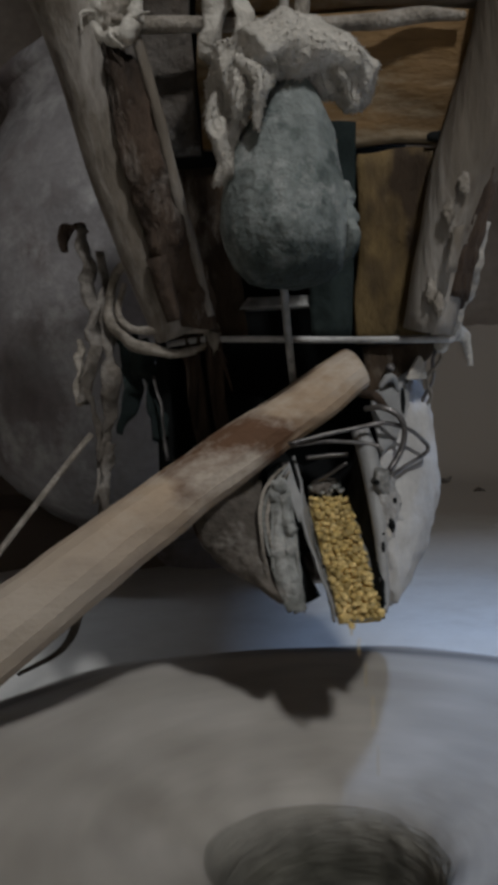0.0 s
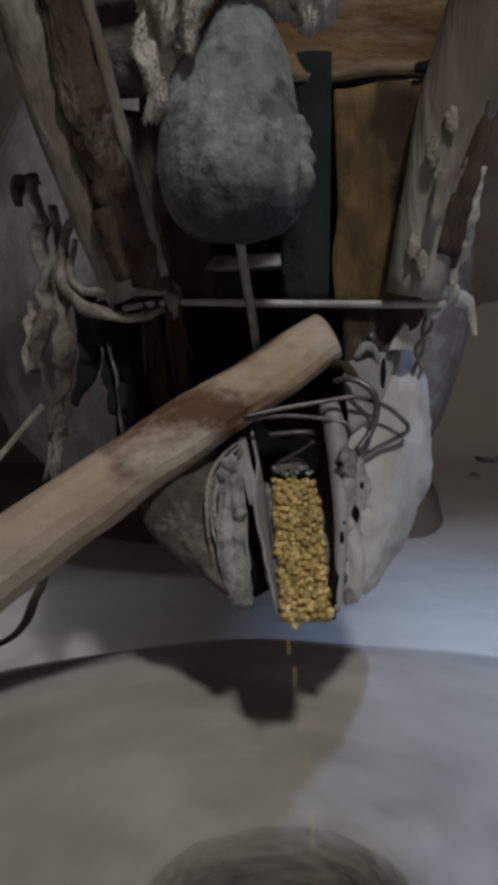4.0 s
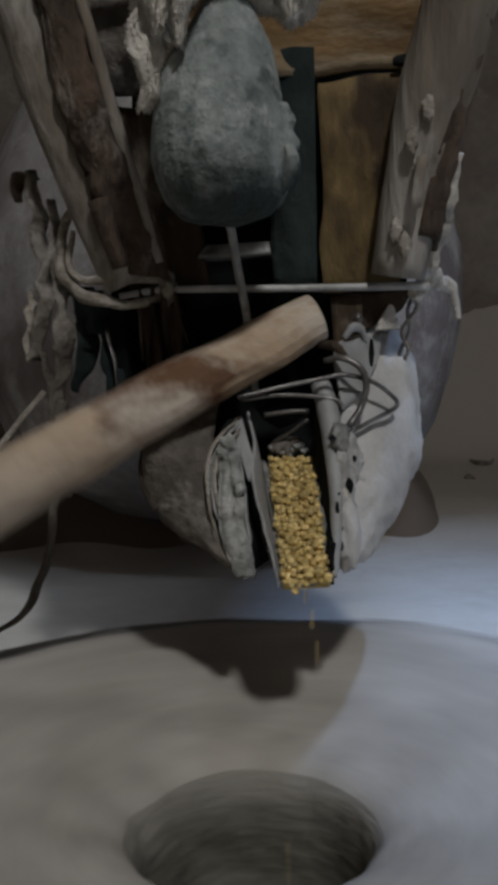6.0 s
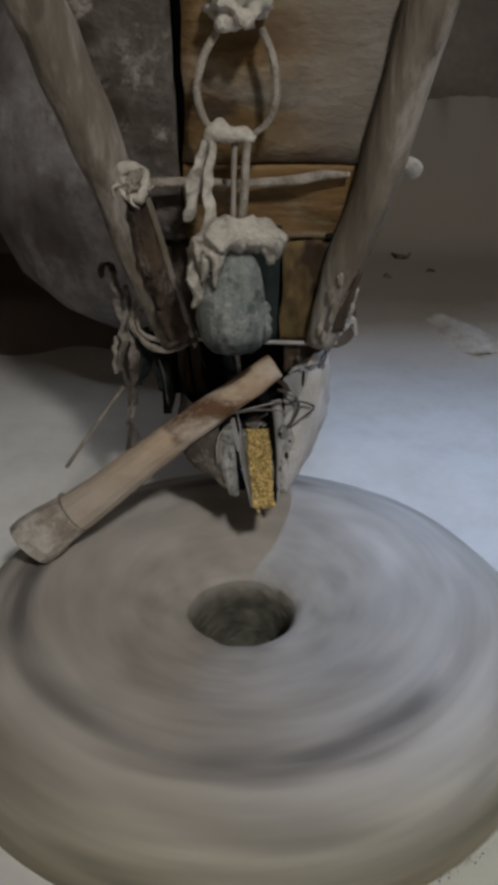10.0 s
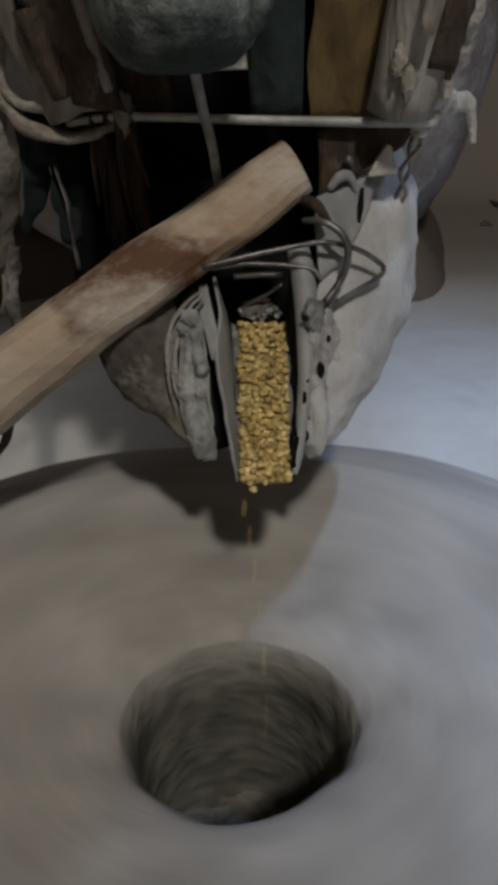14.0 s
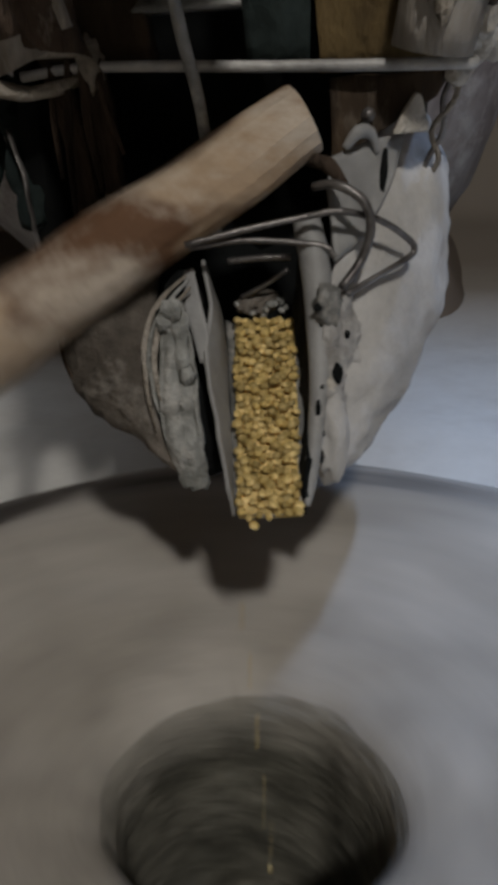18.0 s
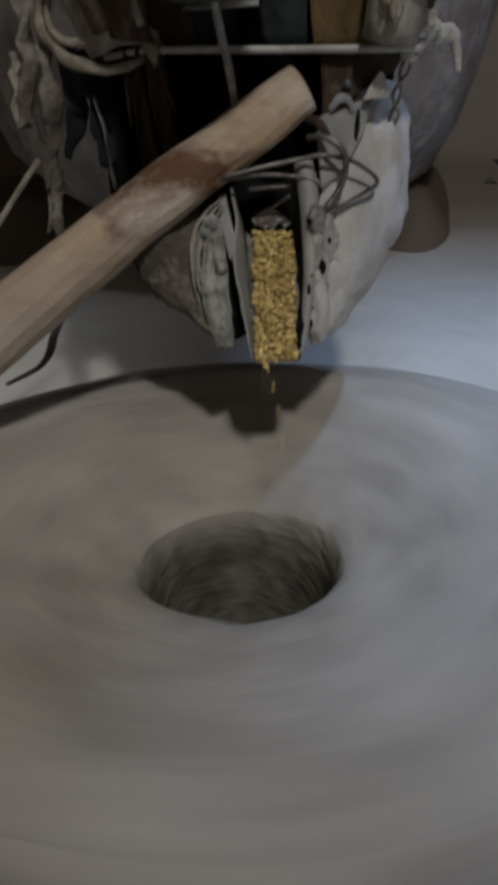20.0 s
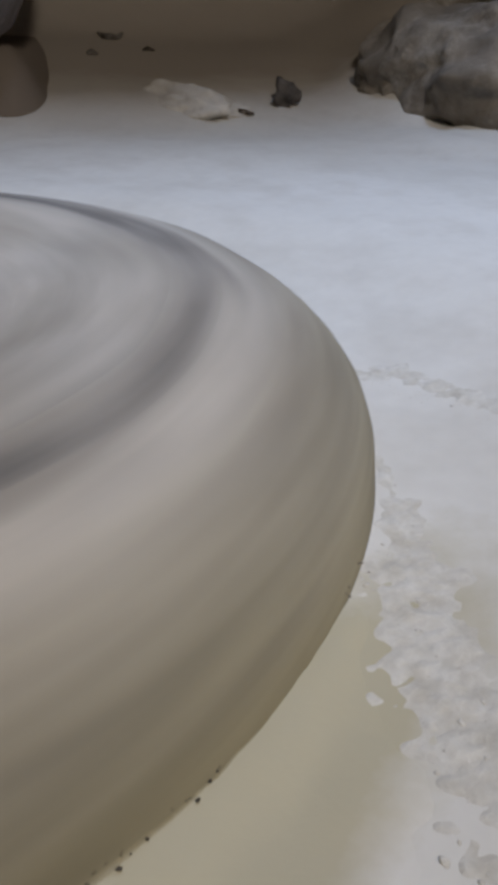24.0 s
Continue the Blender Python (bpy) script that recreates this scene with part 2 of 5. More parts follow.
M_PLANK = material("brown_plank", (0.095, 0.056, 0.02), (0.26, 0.155, 0.062), 9, 0.7, 0.5, 60, (0.30, 0.25, 0.17), 0.40, stretch=(0.3, 1, 1), dust_scale=8, island=0.3, patch=((0.05, 0.03, 0.015), 10), patch_at=(0.56, 0.68))
M_BOARD = material("dusty_board", (0.085, 0.050, 0.018), (0.22, 0.135, 0.055), 9, 0.85, 0.5, 60, (0.26, 0.225, 0.17), 0.44, stretch=(0.45, 1, 1), dust_scale=9, patch=((0.055, 0.038, 0.022), 11), patch_at=(0.52, 0.64), heap=(0.00, 0.17, 0.16, (0.20, 0.178, 0.15), 8, 0, 1.0))
M_PLANK_OLIVE = material("olive_plank", (0.09, 0.062, 0.025), (0.26, 0.178, 0.075), 9, 0.85, 0.6, 60, (0.30, 0.235, 0.14), 0.38, stretch=(1, 1, 0.35), dust_scale=9, patch=((0.045, 0.03, 0.017), 13), patch_at=(0.53, 0.64))
M_PLANK_GREY = material("grey_plank", (0.07, 0.060, 0.048), (0.165, 0.145, 0.125), 9, 0.9, 0.7, 50, (0.36, 0.33, 0.29), 0.33, dust_scale=17, patch=((0.055, 0.042, 0.03), 7), patch_at=(0.5, 0.62))
# near-black colour: the shade inside hopper, pouch and holes is painted
M_SHADE = material("painted_shade", (0.003, 0.0035, 0.0035), (0.009, 0.01, 0.0095), 6, 1.0, 0.2, 40)
M_GREEN = material("green_tarp", (0.008, 0.013, 0.012), (0.026, 0.036, 0.033), 9, 0.9, 0.3, 60, (0.22, 0.22, 0.20), 0.12, dust_scale=14)
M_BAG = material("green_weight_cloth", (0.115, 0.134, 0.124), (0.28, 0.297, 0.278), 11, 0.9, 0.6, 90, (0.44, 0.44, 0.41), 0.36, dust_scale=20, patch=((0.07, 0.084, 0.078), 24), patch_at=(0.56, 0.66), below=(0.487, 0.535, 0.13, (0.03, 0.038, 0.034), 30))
M_RAG = material("floury_rag", (0.40, 0.365, 0.31), (0.56, 0.52, 0.45), 16, 0.95, 0.6, 120)
M_ROPE = material("floury_rope", (0.19, 0.162, 0.125), (0.43, 0.385, 0.325), 30, 0.95, 0.6, 220)
M_ROD = material("iron_rod", (0.33, 0.32, 0.30), (0.60, 0.58, 0.55), 12, 0.45, 0.2, 80, (0.16, 0.15, 0.14), 0.3, metal=0.15)
M_WIRE = material("iron_wire", (0.10, 0.09, 0.085), (0.26, 0.245, 0.23), 30, 0.4, 0.15, 150, metal=0.7)
M_TIN = material("dusty_tin", (0.15, 0.15, 0.14), (0.34, 0.33, 0.31), 18, 0.55, 0.3, 90, FLOUR, 0.35, metal=0.25, dust_scale=20)
M_CLOTH = material("dusty_cloth", (0.44, 0.42, 0.39), (0.58, 0.56, 0.53), 9, 0.95, 0.25, 160, (0.26, 0.225, 0.19), 0.25, dust_scale=10, grain_at=(0.92, 1.05))
M_LEATHER = material("old_hide", (0.05, 0.042, 0.033), (0.17, 0.146, 0.12), 10, 0.9, 0.6, 90, (0.35, 0.32, 0.28), 0.33, dust_scale=9)
M_GRAIN = material("yellow_maize", (0.40, 0.275, 0.07), (0.76, 0.59, 0.27), 55, 0.65, 0.1, 200, island=0.38)
M_JAR = material("clay_jar", (0.23, 0.215, 0.21), (0.35, 0.33, 0.322), 4, 0.9, 0.3, 50, (0.48, 0.46, 0.44), 0.44, dust_scale=5, patch=((0.19, 0.16, 0.152), 3), patch_at=(0.5, 0.64), grain_at=(0.88, 1.08))
M_ROCK = material("rough_rock", (0.13, 0.11, 0.088), (0.25, 0.218, 0.18), 6, 0.95, 0.9, 34, (0.38, 0.35, 0.31), 0.5, up=0.22, dust_scale=5.0, patch=((0.075, 0.062, 0.05), 5), patch_at=(0.52, 0.66), grain_at=(0.85, 1.1))
M_STONE_SHARD = material("dark_stone", (0.05, 0.044, 0.04), (0.12, 0.105, 0.095), 12, 0.9, 0.4, 60, (0.5, 0.47, 0.43), 0.22, dust_scale=12)
M_WAD = material("wadded_rag", (0.20, 0.20, 0.18), (0.45, 0.45, 0.42), 26, 0.95, 0.6, 110, (0.52, 0.50, 0.46), 0.40, dust_scale=34, grain_at=(0.85, 1.1))
M_TORN = material("torn_cloth", (0.27, 0.255, 0.235), (0.50, 0.48, 0.45), 34, 0.95, 0.6, 130, (0.13, 0.115, 0.10), 0.25, dust_scale=45)
M_PLANK_DARK = material("stained_plank", (0.028, 0.019, 0.012), (0.10, 0.068, 0.04), 9, 0.9, 0.6, 60, (0.22, 0.185, 0.145), 0.34, stretch=(1, 1, 0.35), dust_scale=11)
M_LOG_FOOT = material("grey_log_foot", (0.31, 0.26, 0.21), (0.47, 0.42, 0.36), 10, 0.85, 0.6, 70, (0.58, 0.54, 0.48), 0.48, dust_scale=14, patch=((0.25, 0.185, 0.14), 11), patch_at=(0.58, 0.72))
M_SHEET = material("dull_sheet", (0.24, 0.235, 0.225), (0.35, 0.345, 0.33), 14, 0.6, 0.12, 90, (0.44, 0.42, 0.39), 0.3, dust_scale=16, metal=0.1, grain_at=(0.93, 1.04))


# ---- building helpers ----
def placed(ob):
    """Where an empty or a part stands, before the scene is drawn for the first time."""
    return placed(ob.parent) @ ob.matrix_parent_inverse @ ob.matrix_basis if ob.parent else ob.matrix_basis


def finish(name, bm, mat, parent=None, label="", smooth=True):
    me = bpy.data.meshes.new(name)
    bmesh.ops.recalc_face_normals(bm, faces=bm.faces)
    for f in bm.faces:
        f.smooth = smooth
    bm.to_mesh(me)
    bm.free()
    for mm in mat if isinstance(mat, (list, tuple)) else (mat,):
        me.materials.append(mm)
    ob = new(name, me)
    if parent:
        ob.parent = parent
        ob.matrix_parent_inverse = placed(parent).inverted()
    if label:
        ob["label"] = label
    return ob


def part(name, bm, mat, parent, label="", smooth=True):
    return finish(name, bm, mat, parent, label, smooth)


def empty(name, m, label, category, group="", kind=""):
    ob = new(name)
    ob.matrix_basis = m
    return tagged(ob, label, category, group, kind)


def wob(p, s, a, seed=0.0):
    """A vector of noise at p."""
    v = noise.noise_vector(Vector(p) * s + Vector((seed * 3.7, seed * 1.3, -seed * 2.1)))
    return v * a


def curve_points(pts, steps):
    """Catmull-Rom points through pts."""
    pts = [Vector(p) for p in pts]
    if len(pts) == 2:
        return [pts[0].lerp(pts[1], i / steps) for i in range(steps + 1)]
    ext = [pts[0] * 2 - pts[1], *pts, pts[-1] * 2 - pts[-2]]
    out = []
    for i in range(1, len(ext) - 2):
        a, b, c, d = ext[i - 1 : i + 3]
        for k in range(steps):
            t = k / steps
            out.append(0.5 * (2 * b + (c - a) * t + (2 * a - 5 * b + 4 * c - d) * t * t + (3 * b - a - 3 * c + d) * t**3))
    return out + [pts[-1]]


def tube(pts, radii, steps=6, sides=10, lump=0.0, seed=0.0, flat=1.0, bm=None, lump_scale=14.0):
    """A closed round bar along a curve; radii run evenly along it."""
    bm = bm or bmesh.new()
    line = curve_points(pts, steps)
    radii = radii if isinstance(radii, (list, tuple)) else [radii, radii]
    rings = []
    side = None
    for i, p in enumerate(line):
        d = (line[min(i + 1, len(line) - 1)] - line[max(i - 1, 0)]).normalized()
        if side is None:
            side = d.orthogonal().normalized()
        side = (side - d * side.dot(d)).normalized()
        up = d.cross(side)
        f = i / (len(line) - 1) * (len(radii) - 1)
        k = min(int(f), len(radii) - 2)
        r = radii[k] * (1 - f + k) + radii[k + 1] * (f - k)
        ring = []
        for j in range(sides):
            a = 2 * math.pi * j / sides
            q = p + (side * math.cos(a) + up * math.sin(a) * flat) * r
            ring.append(bm.verts.new(q + wob(q, lump_scale, lump * r, seed)))
        rings.append(ring)
    for a, b in zip(rings, rings[1:]):
        for j in range(sides):
            bm.faces.new((a[j], a[(j + 1) % sides], b[(j + 1) % sides], b[j]))
    bm.faces.new(list(reversed(rings[0])))
    bm.faces.new(rings[-1])
    return bm


def lathe(profile, sides, shape=None, bm=None):
    """A surface of revolution about z; shape(r, a, z) may move a point."""
    bm = bm or bmesh.new()
    rings = []
    for r, z in profile:
        ring = []
        for j in range(sides):
            a = 2 * math.pi * j / sides
            ring.append(bm.verts.new(shape(r, a, z) if shape else (r * math.cos(a), r * math.sin(a), z)))
        rings.append(ring)
    for a, b in zip(rings, rings[1:]):
        for j in range(sides):
            bm.faces.new((a[j], a[(j + 1) % sides], b[(j + 1) % sides], b[j]))
    return bm


def slab(corners, depth, cuts=6, rough=0.0, seed=0.0, bm=None, bevel=0.0):
    """A board: four corners of its front face (round the face), and its depth vector."""
    bm = bm or bmesh.new()
    a, b, c, d = [Vector(p) for p in corners]
    depth = Vector(depth)
    n = cuts
    front, back = [], []
    for i in range(n + 1):
        fr, bk = [], []
        for j in range(n + 1):
            u, v = i / n, j / n
            p = a.lerp(b, u).lerp(d.lerp(c, u), v)
            w = wob(p, 22, rough, seed)
            fr.append(bm.verts.new(p + w))
            bk.append(bm.verts.new(p + depth + w))
        front.append(fr)
        back.append(bk)
    for i in range(n):
        for j in range(n):
            bm.faces.new((front[i][j], front[i + 1][j], front[i + 1][j + 1], front[i][j + 1]))
            bm.faces.new((back[i][j], back[i][j + 1], back[i + 1][j + 1], back[i + 1][j]))
    for i in range(n):
        bm.faces.new((front[i][0], back[i][0], back[i + 1][0], front[i + 1][0]))
        bm.faces.new((front[i][n], front[i + 1][n], back[i + 1][n], back[i][n]))
        bm.faces.new((front[0][i], front[0][i + 1], back[0][i + 1], back[0][i]))
        bm.faces.new((front[n][i], back[n][i], back[n][i + 1], front[n][i + 1]))
    return bm


def blob(centre, radii, lump=0.2, scale=6.0, seed=0.0, sub=4, bm=None, squash=None):
    """A lumpy rounded body."""
    bm = bm or bmesh.new()
    made = bmesh.ops.create_icosphere(bm, subdivisions=sub, radius=1.0)["verts"]
    for v in made:
        n = v.co.copy()
        k = 1 + lump * (noise.noise(n * scale * 0.35 + Vector((seed, seed * 2, 1))) + 0.4 * noise.noise(n * scale + Vector((seed, 3, seed))))
        v.co = Vector(centre) + Vector((n.x * radii[0], n.y * radii[1], n.z * radii[2])) * k
        if squash:
            v.co = squash(v.co)
    return bm


def shell(rows, thick, nu=5, nv=5, rough=0.0, seed=0.0, rscale=30.0, bm=None):
    """A thick sheet through a net of points, rounded between them."""
    bm = bm or bmesh.new()
    lines = [curve_points(r, nu) for r in rows]
    cols = [curve_points([l[i] for l in lines], nv) for i in range(len(lines[0]))]
    w, h = len(cols), len(cols[0])
    front, back = {}, {}
    for i in range(w):
        for j in range(h):
            p = cols[i][j]
            du = cols[min(i + 1, w - 1)][j] - cols[max(i - 1, 0)][j]
            dv = cols[i][min(j + 1, h - 1)] - cols[i][max(j - 1, 0)]
            n = du.cross(dv)
            n = n.normalized() if n.length > 1e-9 else Vector((0, 0, 1))
            p = p + n * rough * (noise.noise(p * rscale + Vector((seed, 0, 0))) + 0.5 * noise.noise(p * rscale * 2.7 + Vector((0, seed, 0))))
            front[i, j], back[i, j] = bm.verts.new(p), bm.verts.new(p - n * thick)
    for i in range(w - 1):
        for j in range(h - 1):
            bm.faces.new((front[i, j], front[i + 1, j], front[i + 1, j + 1], front[i, j + 1]))
            bm.faces.new((back[i, j], back[i, j + 1], back[i + 1, j + 1], back[i + 1, j]))
    for i in range(w - 1):
        bm.faces.new((front[i, 0], back[i, 0], back[i + 1, 0], front[i + 1, 0]))
        bm.faces.new((front[i, h - 1], front[i + 1, h - 1], back[i + 1, h - 1], back[i, h - 1]))
    for j in range(h - 1):
        bm.faces.new((front[0, j], front[0, j + 1], back[0, j + 1], back[0, j]))
        bm.faces.new((front[w - 1, j], back[w - 1, j], back[w - 1, j + 1], front[w - 1, j + 1]))
    return bm


def level(z, *xy):
    return [(x, y, z) for x, y in xy]


def box(x0, x1, y0, y1, z0, z1, bm=None):
    bm = bm or bmesh.new()
    vs = [bm.verts.new(p) for p in ((x0, y0, z0), (x1, y0, z0), (x1, y1, z0), (x0, y1, z0), (x0, y0, z1), (x1, y0, z1), (x1, y1, z1), (x0, y1, z1))]
    for f in ((0, 3, 2, 1), (4, 5, 6, 7), (0, 1, 5, 4), (1, 2, 6, 5), (2, 3, 7, 6), (3, 0, 4, 7)):
        bm.faces.new([vs[i] for i in f])
    return bm


# ---- the room: floor, walls, ceiling ----
X0, X1, Y0, Y1, ZC = -1.7, 2.6, -2.9, 2.6, 2.4


def smooth_step(a, b, v):
    t = max(0.0, min(1.0, (v - a) / (b - a)))
    return t * t * (3 - 2 * t)


def floor_z(x, y):
    r = math.hypot(x, y)
    z = 0.010 * noise.noise(Vector((x * 2.2, y * 2.2, 0))) + 0.0015 * noise.noise(Vector((x * 9, y * 9, 5)))
    z += 0.16 * max(0.0, y - 1.2) * smooth_step(1.1, 1.6, y) * (1 + 0.2 * noise.noise(Vector((x * 2, y * 2, 3)))) + 0.12 * smooth_step(1.5, 2.6, x)
    # earth banked up against the back wall
    z += 0.75 * max(0.0, (y - 2.28) / 0.37) ** 2.2
    # lumpy bank against the far corner
    bank = smooth_step(1.05, 1.7, x) * smooth_step(0.7, 1.3, y)
    z += bank * (0.12 + 0.16 * noise.noise(Vector((x * 2.6, y * 2.6, 9))) + 0.06 * noise.noise(Vector((x * 7, y * 7, 4))) + 0.02 * noise.noise(Vector((x * 19, y * 19, 4))))
    z *= smooth_step(0.55, 0.75, r)
    return z - 0.042 * (1 - smooth_step(0.55, 0.82, r))


bm = bmesh.new()
rings = []
RADII = [0.515 + 0.012 * i for i in range(12)] + [0.66 * 1.035**i for i in range(0, 62)]
for r in RADII:
    ring = []
    for j in range(240):
        a = 2 * math.pi * j / 240
        x, y = r * math.cos(a), r * math.sin(a)
        x, y = max(X0 - 0.05, min(X1 + 0.05, x)), max(Y0 - 0.05, min(Y1 + 0.05, y))
        ring.append(bm.verts.new((x, y, floor_z(x, y))))
    rings.append(ring)
for a, b in zip(rings, rings[1:]):
    for j in range(240):
        bm.faces.new((a[j], a[(j + 1) % 240], b[(j + 1) % 240], b[j]))
bmesh.ops.remove_doubles(bm, verts=bm.verts, dist=1e-5)
floor = tagged(finish("floor", bm, M_DRIFT), "floor deep in pale milled flour, drifted and footworn", "floor", kind="structure")

tagged(finish("ground", box(X0 - 0.3, X1 + 0.3, Y0 - 0.3, Y1 + 0.3, -0.6, -0.35), M_EARTH), "packed earth under the mill floor", "ground", kind="structure")


def wall(name, corners, normal, thick, holes=(), nu=40, nv=26, seed=0.0):
    """An uneven mud wall: origin, u and v vectors, and openings as (u0, u1, v0, v1) in parts of it."""
    o, u, v = [Vector(c) for c in corners]
    nrm = Vector(normal)
    bm = bmesh.new()
    us = sorted({i / nu for i in range(nu + 1)} | {h[k] for h in holes for k in (0, 1)})
    vs = sorted({i / nv for i in range(nv + 1)} | {h[k] for h in holes for k in (2, 3)})
    grid = {}
    for i, a in enumerate(us):
        for j, b in enumerate(vs):
            p = o + u * a + v * b
            d = 0.05 * noise.noise(p * 1.6 + Vector((seed, 0, 0))) + 0.018 * noise.noise(p * 7 + Vector((0, seed, 0)))
            grid[i, j, 0] = bm.verts.new(p + nrm * d)
            grid[i, j, 1] = bm.verts.new(p - nrm * thick)

    def full(i, j):
        if not (0 <= i < len(us) - 1 and 0 <= j < len(vs) - 1):
            return False
        a, b = (us[i] + us[i + 1]) / 2, (vs[j] + vs[j + 1]) / 2
        return not any(h[0] < a < h[1] and h[2] < b < h[3] for h in holes)

    for i in range(len(us) - 1):
        for j in range(len(vs) - 1):
            if not full(i, j):
                continue
            bm.faces.new([grid[q, w, 0] for q, w in ((i, j), (i + 1, j), (i + 1, j + 1), (i, j + 1))])
            bm.faces.new([grid[q, w, 1] for q, w in ((i, j), (i, j + 1), (i + 1, j + 1), (i + 1, j))])
            for di, dj, (q1, w1), (q2, w2) in ((-1, 0, (0, 0), (0, 1)), (1, 0, (1, 0), (1, 1)), (0, -1, (0, 0), (1, 0)), (0, 1, (0, 1), (1, 1))):
                if not full(i + di, j + dj):
                    bm.faces.new((grid[i + q1, j + w1, 0], grid[i + q2, j + w2, 0], grid[i + q2, j + w2, 1], grid[i + q1, j + w1, 1]))
    return tagged(finish(name, bm, M_MUD), "uneven dun mud wall dusted with flour", "wall", kind="structure")


wall("wall_back", ((X0, Y1, -0.4), (X1 - X0, 0, 0), (0, 0, ZC + 0.4)), (0, -1, 0), 0.3, seed=1, nu=60, nv=36)
wall("wall_left", ((X0, Y0, -0.4), (0, Y1 - Y0, 0), (0, 0, ZC + 0.4)), (1, 0, 0), 0.3, seed=2)
wall("wall_right", ((X1, Y0, -0.4), (0, Y1 - Y0, 0), (0, 0, ZC + 0.4)), (-1, 0, 0), 0.3, seed=3)
wall("wall_front", ((X0, Y0, -0.4), (X1 - X0, 0, 0), (0, 0, ZC + 0.4)), (0, 1, 0), 0.3, seed=4)
# the last opening is cut for the added lamp over the floor
wall("ceiling", ((X0, Y0, ZC), (X1 - X0, 0, 0), (0, Y1 - Y0, 0)), (0, 0, -1), 0.2, [(0.505, 0.574, 0.123, 0.181), (0.590, 0.712, 0.582, 0.658), (0.174, 0.244, 0.613, 0.667)], seed=5)
bpy.data.objects["ceiling"]["label"] = "low dark roof of packed mud with three openings"
bpy.data.objects["ceiling"]["category"] = "ceiling"

# ---- millstone ----
mill = empty("millstone", pose(0, 0, 0), "turning grey millstone with a grooved rim, floury all over", "millstone")


def stone_shape(r, a, z):
    u = Vector((math.cos(a), math.sin(a), 0))
    edge = 1 + (0.07 * noise.noise(u * 1.2 + Vector((7, 0, 0))) + 0.05 * noise.noise(u * 3)) * max(0.0, 1 - (r - 0.08) / 0.1)
    if r > 0.30:
        edge *= 1 + 0.014 * noise.noise(u * 1.3 + Vector((0, 3, 0)))
        turn = (math.degrees(a) - 138 + 180) % 360 - 180
        edge *= 1 - 0.032 * math.exp(-((turn / 24) ** 2)) * smooth_step(0.38, 0.5, r)
    q = u * r * edge + OFF
    q.z = z + (0.007 * noise.noise(Vector((q.x * 6, q.y * 6, 2))) + 0.003 * noise.noise(Vector((q.x * 18, q.y * 18, 4)))) * (1 if r > 0.11 else 0.4)
    return q


DISC = [(0.096, 0.0135), (0.101, 0.0195), (0.109, 0.024), (0.122, 0.029), (0.145, 0.035), (0.19, 0.044), (0.23, 0.054), (0.27, 0.064), (0.31, 0.072), (0.34, 0.077), (0.356, 0.0785)]
GROOVE = [(0.356, 0.0785), (0.364, 0.0775), (0.372, 0.0755), (0.381, 0.0745), (0.39, 0.0745), (0.398, 0.074)]
SIDE = [(0.398, 0.074), (0.419, 0.069), (0.443, 0.062), (0.467, 0.052), (0.487, 0.038), (0.503, 0.022), (0.515, 0.005), (0.522, -0.014), (0.528, -0.06), (0.526, -0.2)]
EYE = [(0.088, -0.2), (0.084, -0.12), (0.083, -0.07), (0.084, -0.05), (0.0855, -0.026), (0.0875, -0.006), (0.0905, 0.006), (0.096, 0.0135)]
part("top_face", lathe(DISC, 180, stone_shape), M_STONE, mill, "dished upper face round the eye")
part("groove", lathe(GROOVE, 180, stone_shape), M_STONE, mill, "dark groove")
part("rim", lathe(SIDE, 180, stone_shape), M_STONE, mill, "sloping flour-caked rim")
part("eye_lining", lathe(EYE, 96, stone_shape), M_EYE_SHADE, mill, "feed eye wall with its shade put into the colour")
bed = empty("bedstone", pose(0, 0, -0.35), "fixed lower millstone seen through the feed eye", "millstone")
# bed and spindle take the eye's painted shade too
part("bed_face", lathe([(0.001, -0.158), (0.03, -0.158), (0.06, -0.160), (0.088, -0.164), (0.3, -0.21), (0.6, -0.21), (0.6, -0.35), (0.001, -0.35)], 64), M_EYE_SHADE, bed)
part("spindle", lathe([(0.001, -0.135), (0.018, -0.136), (0.024, -0.142), (0.026, -0.17), (0.026, -0.2)], 24), M_EYE_SHADE, bed, "worn spindle head")

# ---- grain bin behind the planks ----
def bin_shape(r, a, z):
    p = Vector((r * math.cos(a), 0.92 * r * math.sin(a), z))
    return p + wob(p, 3.5, 0.03, 2) + wob(p, 12, 0.006, 5)


grain_bin = empty("grain_bin", pose(-0.205, 1.6, 0.09), "large rounded grain bin of grey clay behind the hopper", "grain bin")
BIN = [(0.0, 0.0), (0.22, 0.01), (0.33, 0.03), (0.42, 0.07), (0.52, 0.135), (0.60, 0.23), (0.645, 0.36), (0.665, 0.52), (0.67, 0.70), (0.645, 0.88), (0.60, 1.03), (0.53, 1.16), (0.54, 1.2)]
LIP = [(0.54, 1.2), (0.56, 1.215), (0.555, 1.24), (0.525, 1.245), (0.50, 1.22), (0.49, 1.16)]
FOOT_RING = [(0.001, 0.04), (0.20, 0.04), (0.22, 0.0), (0.23, -0.08), (0.24, -0.2)]
for name, profile in (("bin_body", BIN), ("bin_lip", LIP), ("bin_foot", FOOT_RING)):
    piece = part(name, lathe(profile, 72, bin_shape), M_JAR, None)
    piece.parent = grain_bin


def bench_z(x, y):
    return 0.26 * smooth_step(1.27, 1.60, y + 0.12 * noise.noise(Vector((x * 3, 0, 7)))) * (1 - smooth_step(-0.12, 0.10, x - 0.36 - 0.2 * (y - 1.35))) - 0.08 + 0.02 * noise.noise(Vector((x * 4, y * 4, 3)))


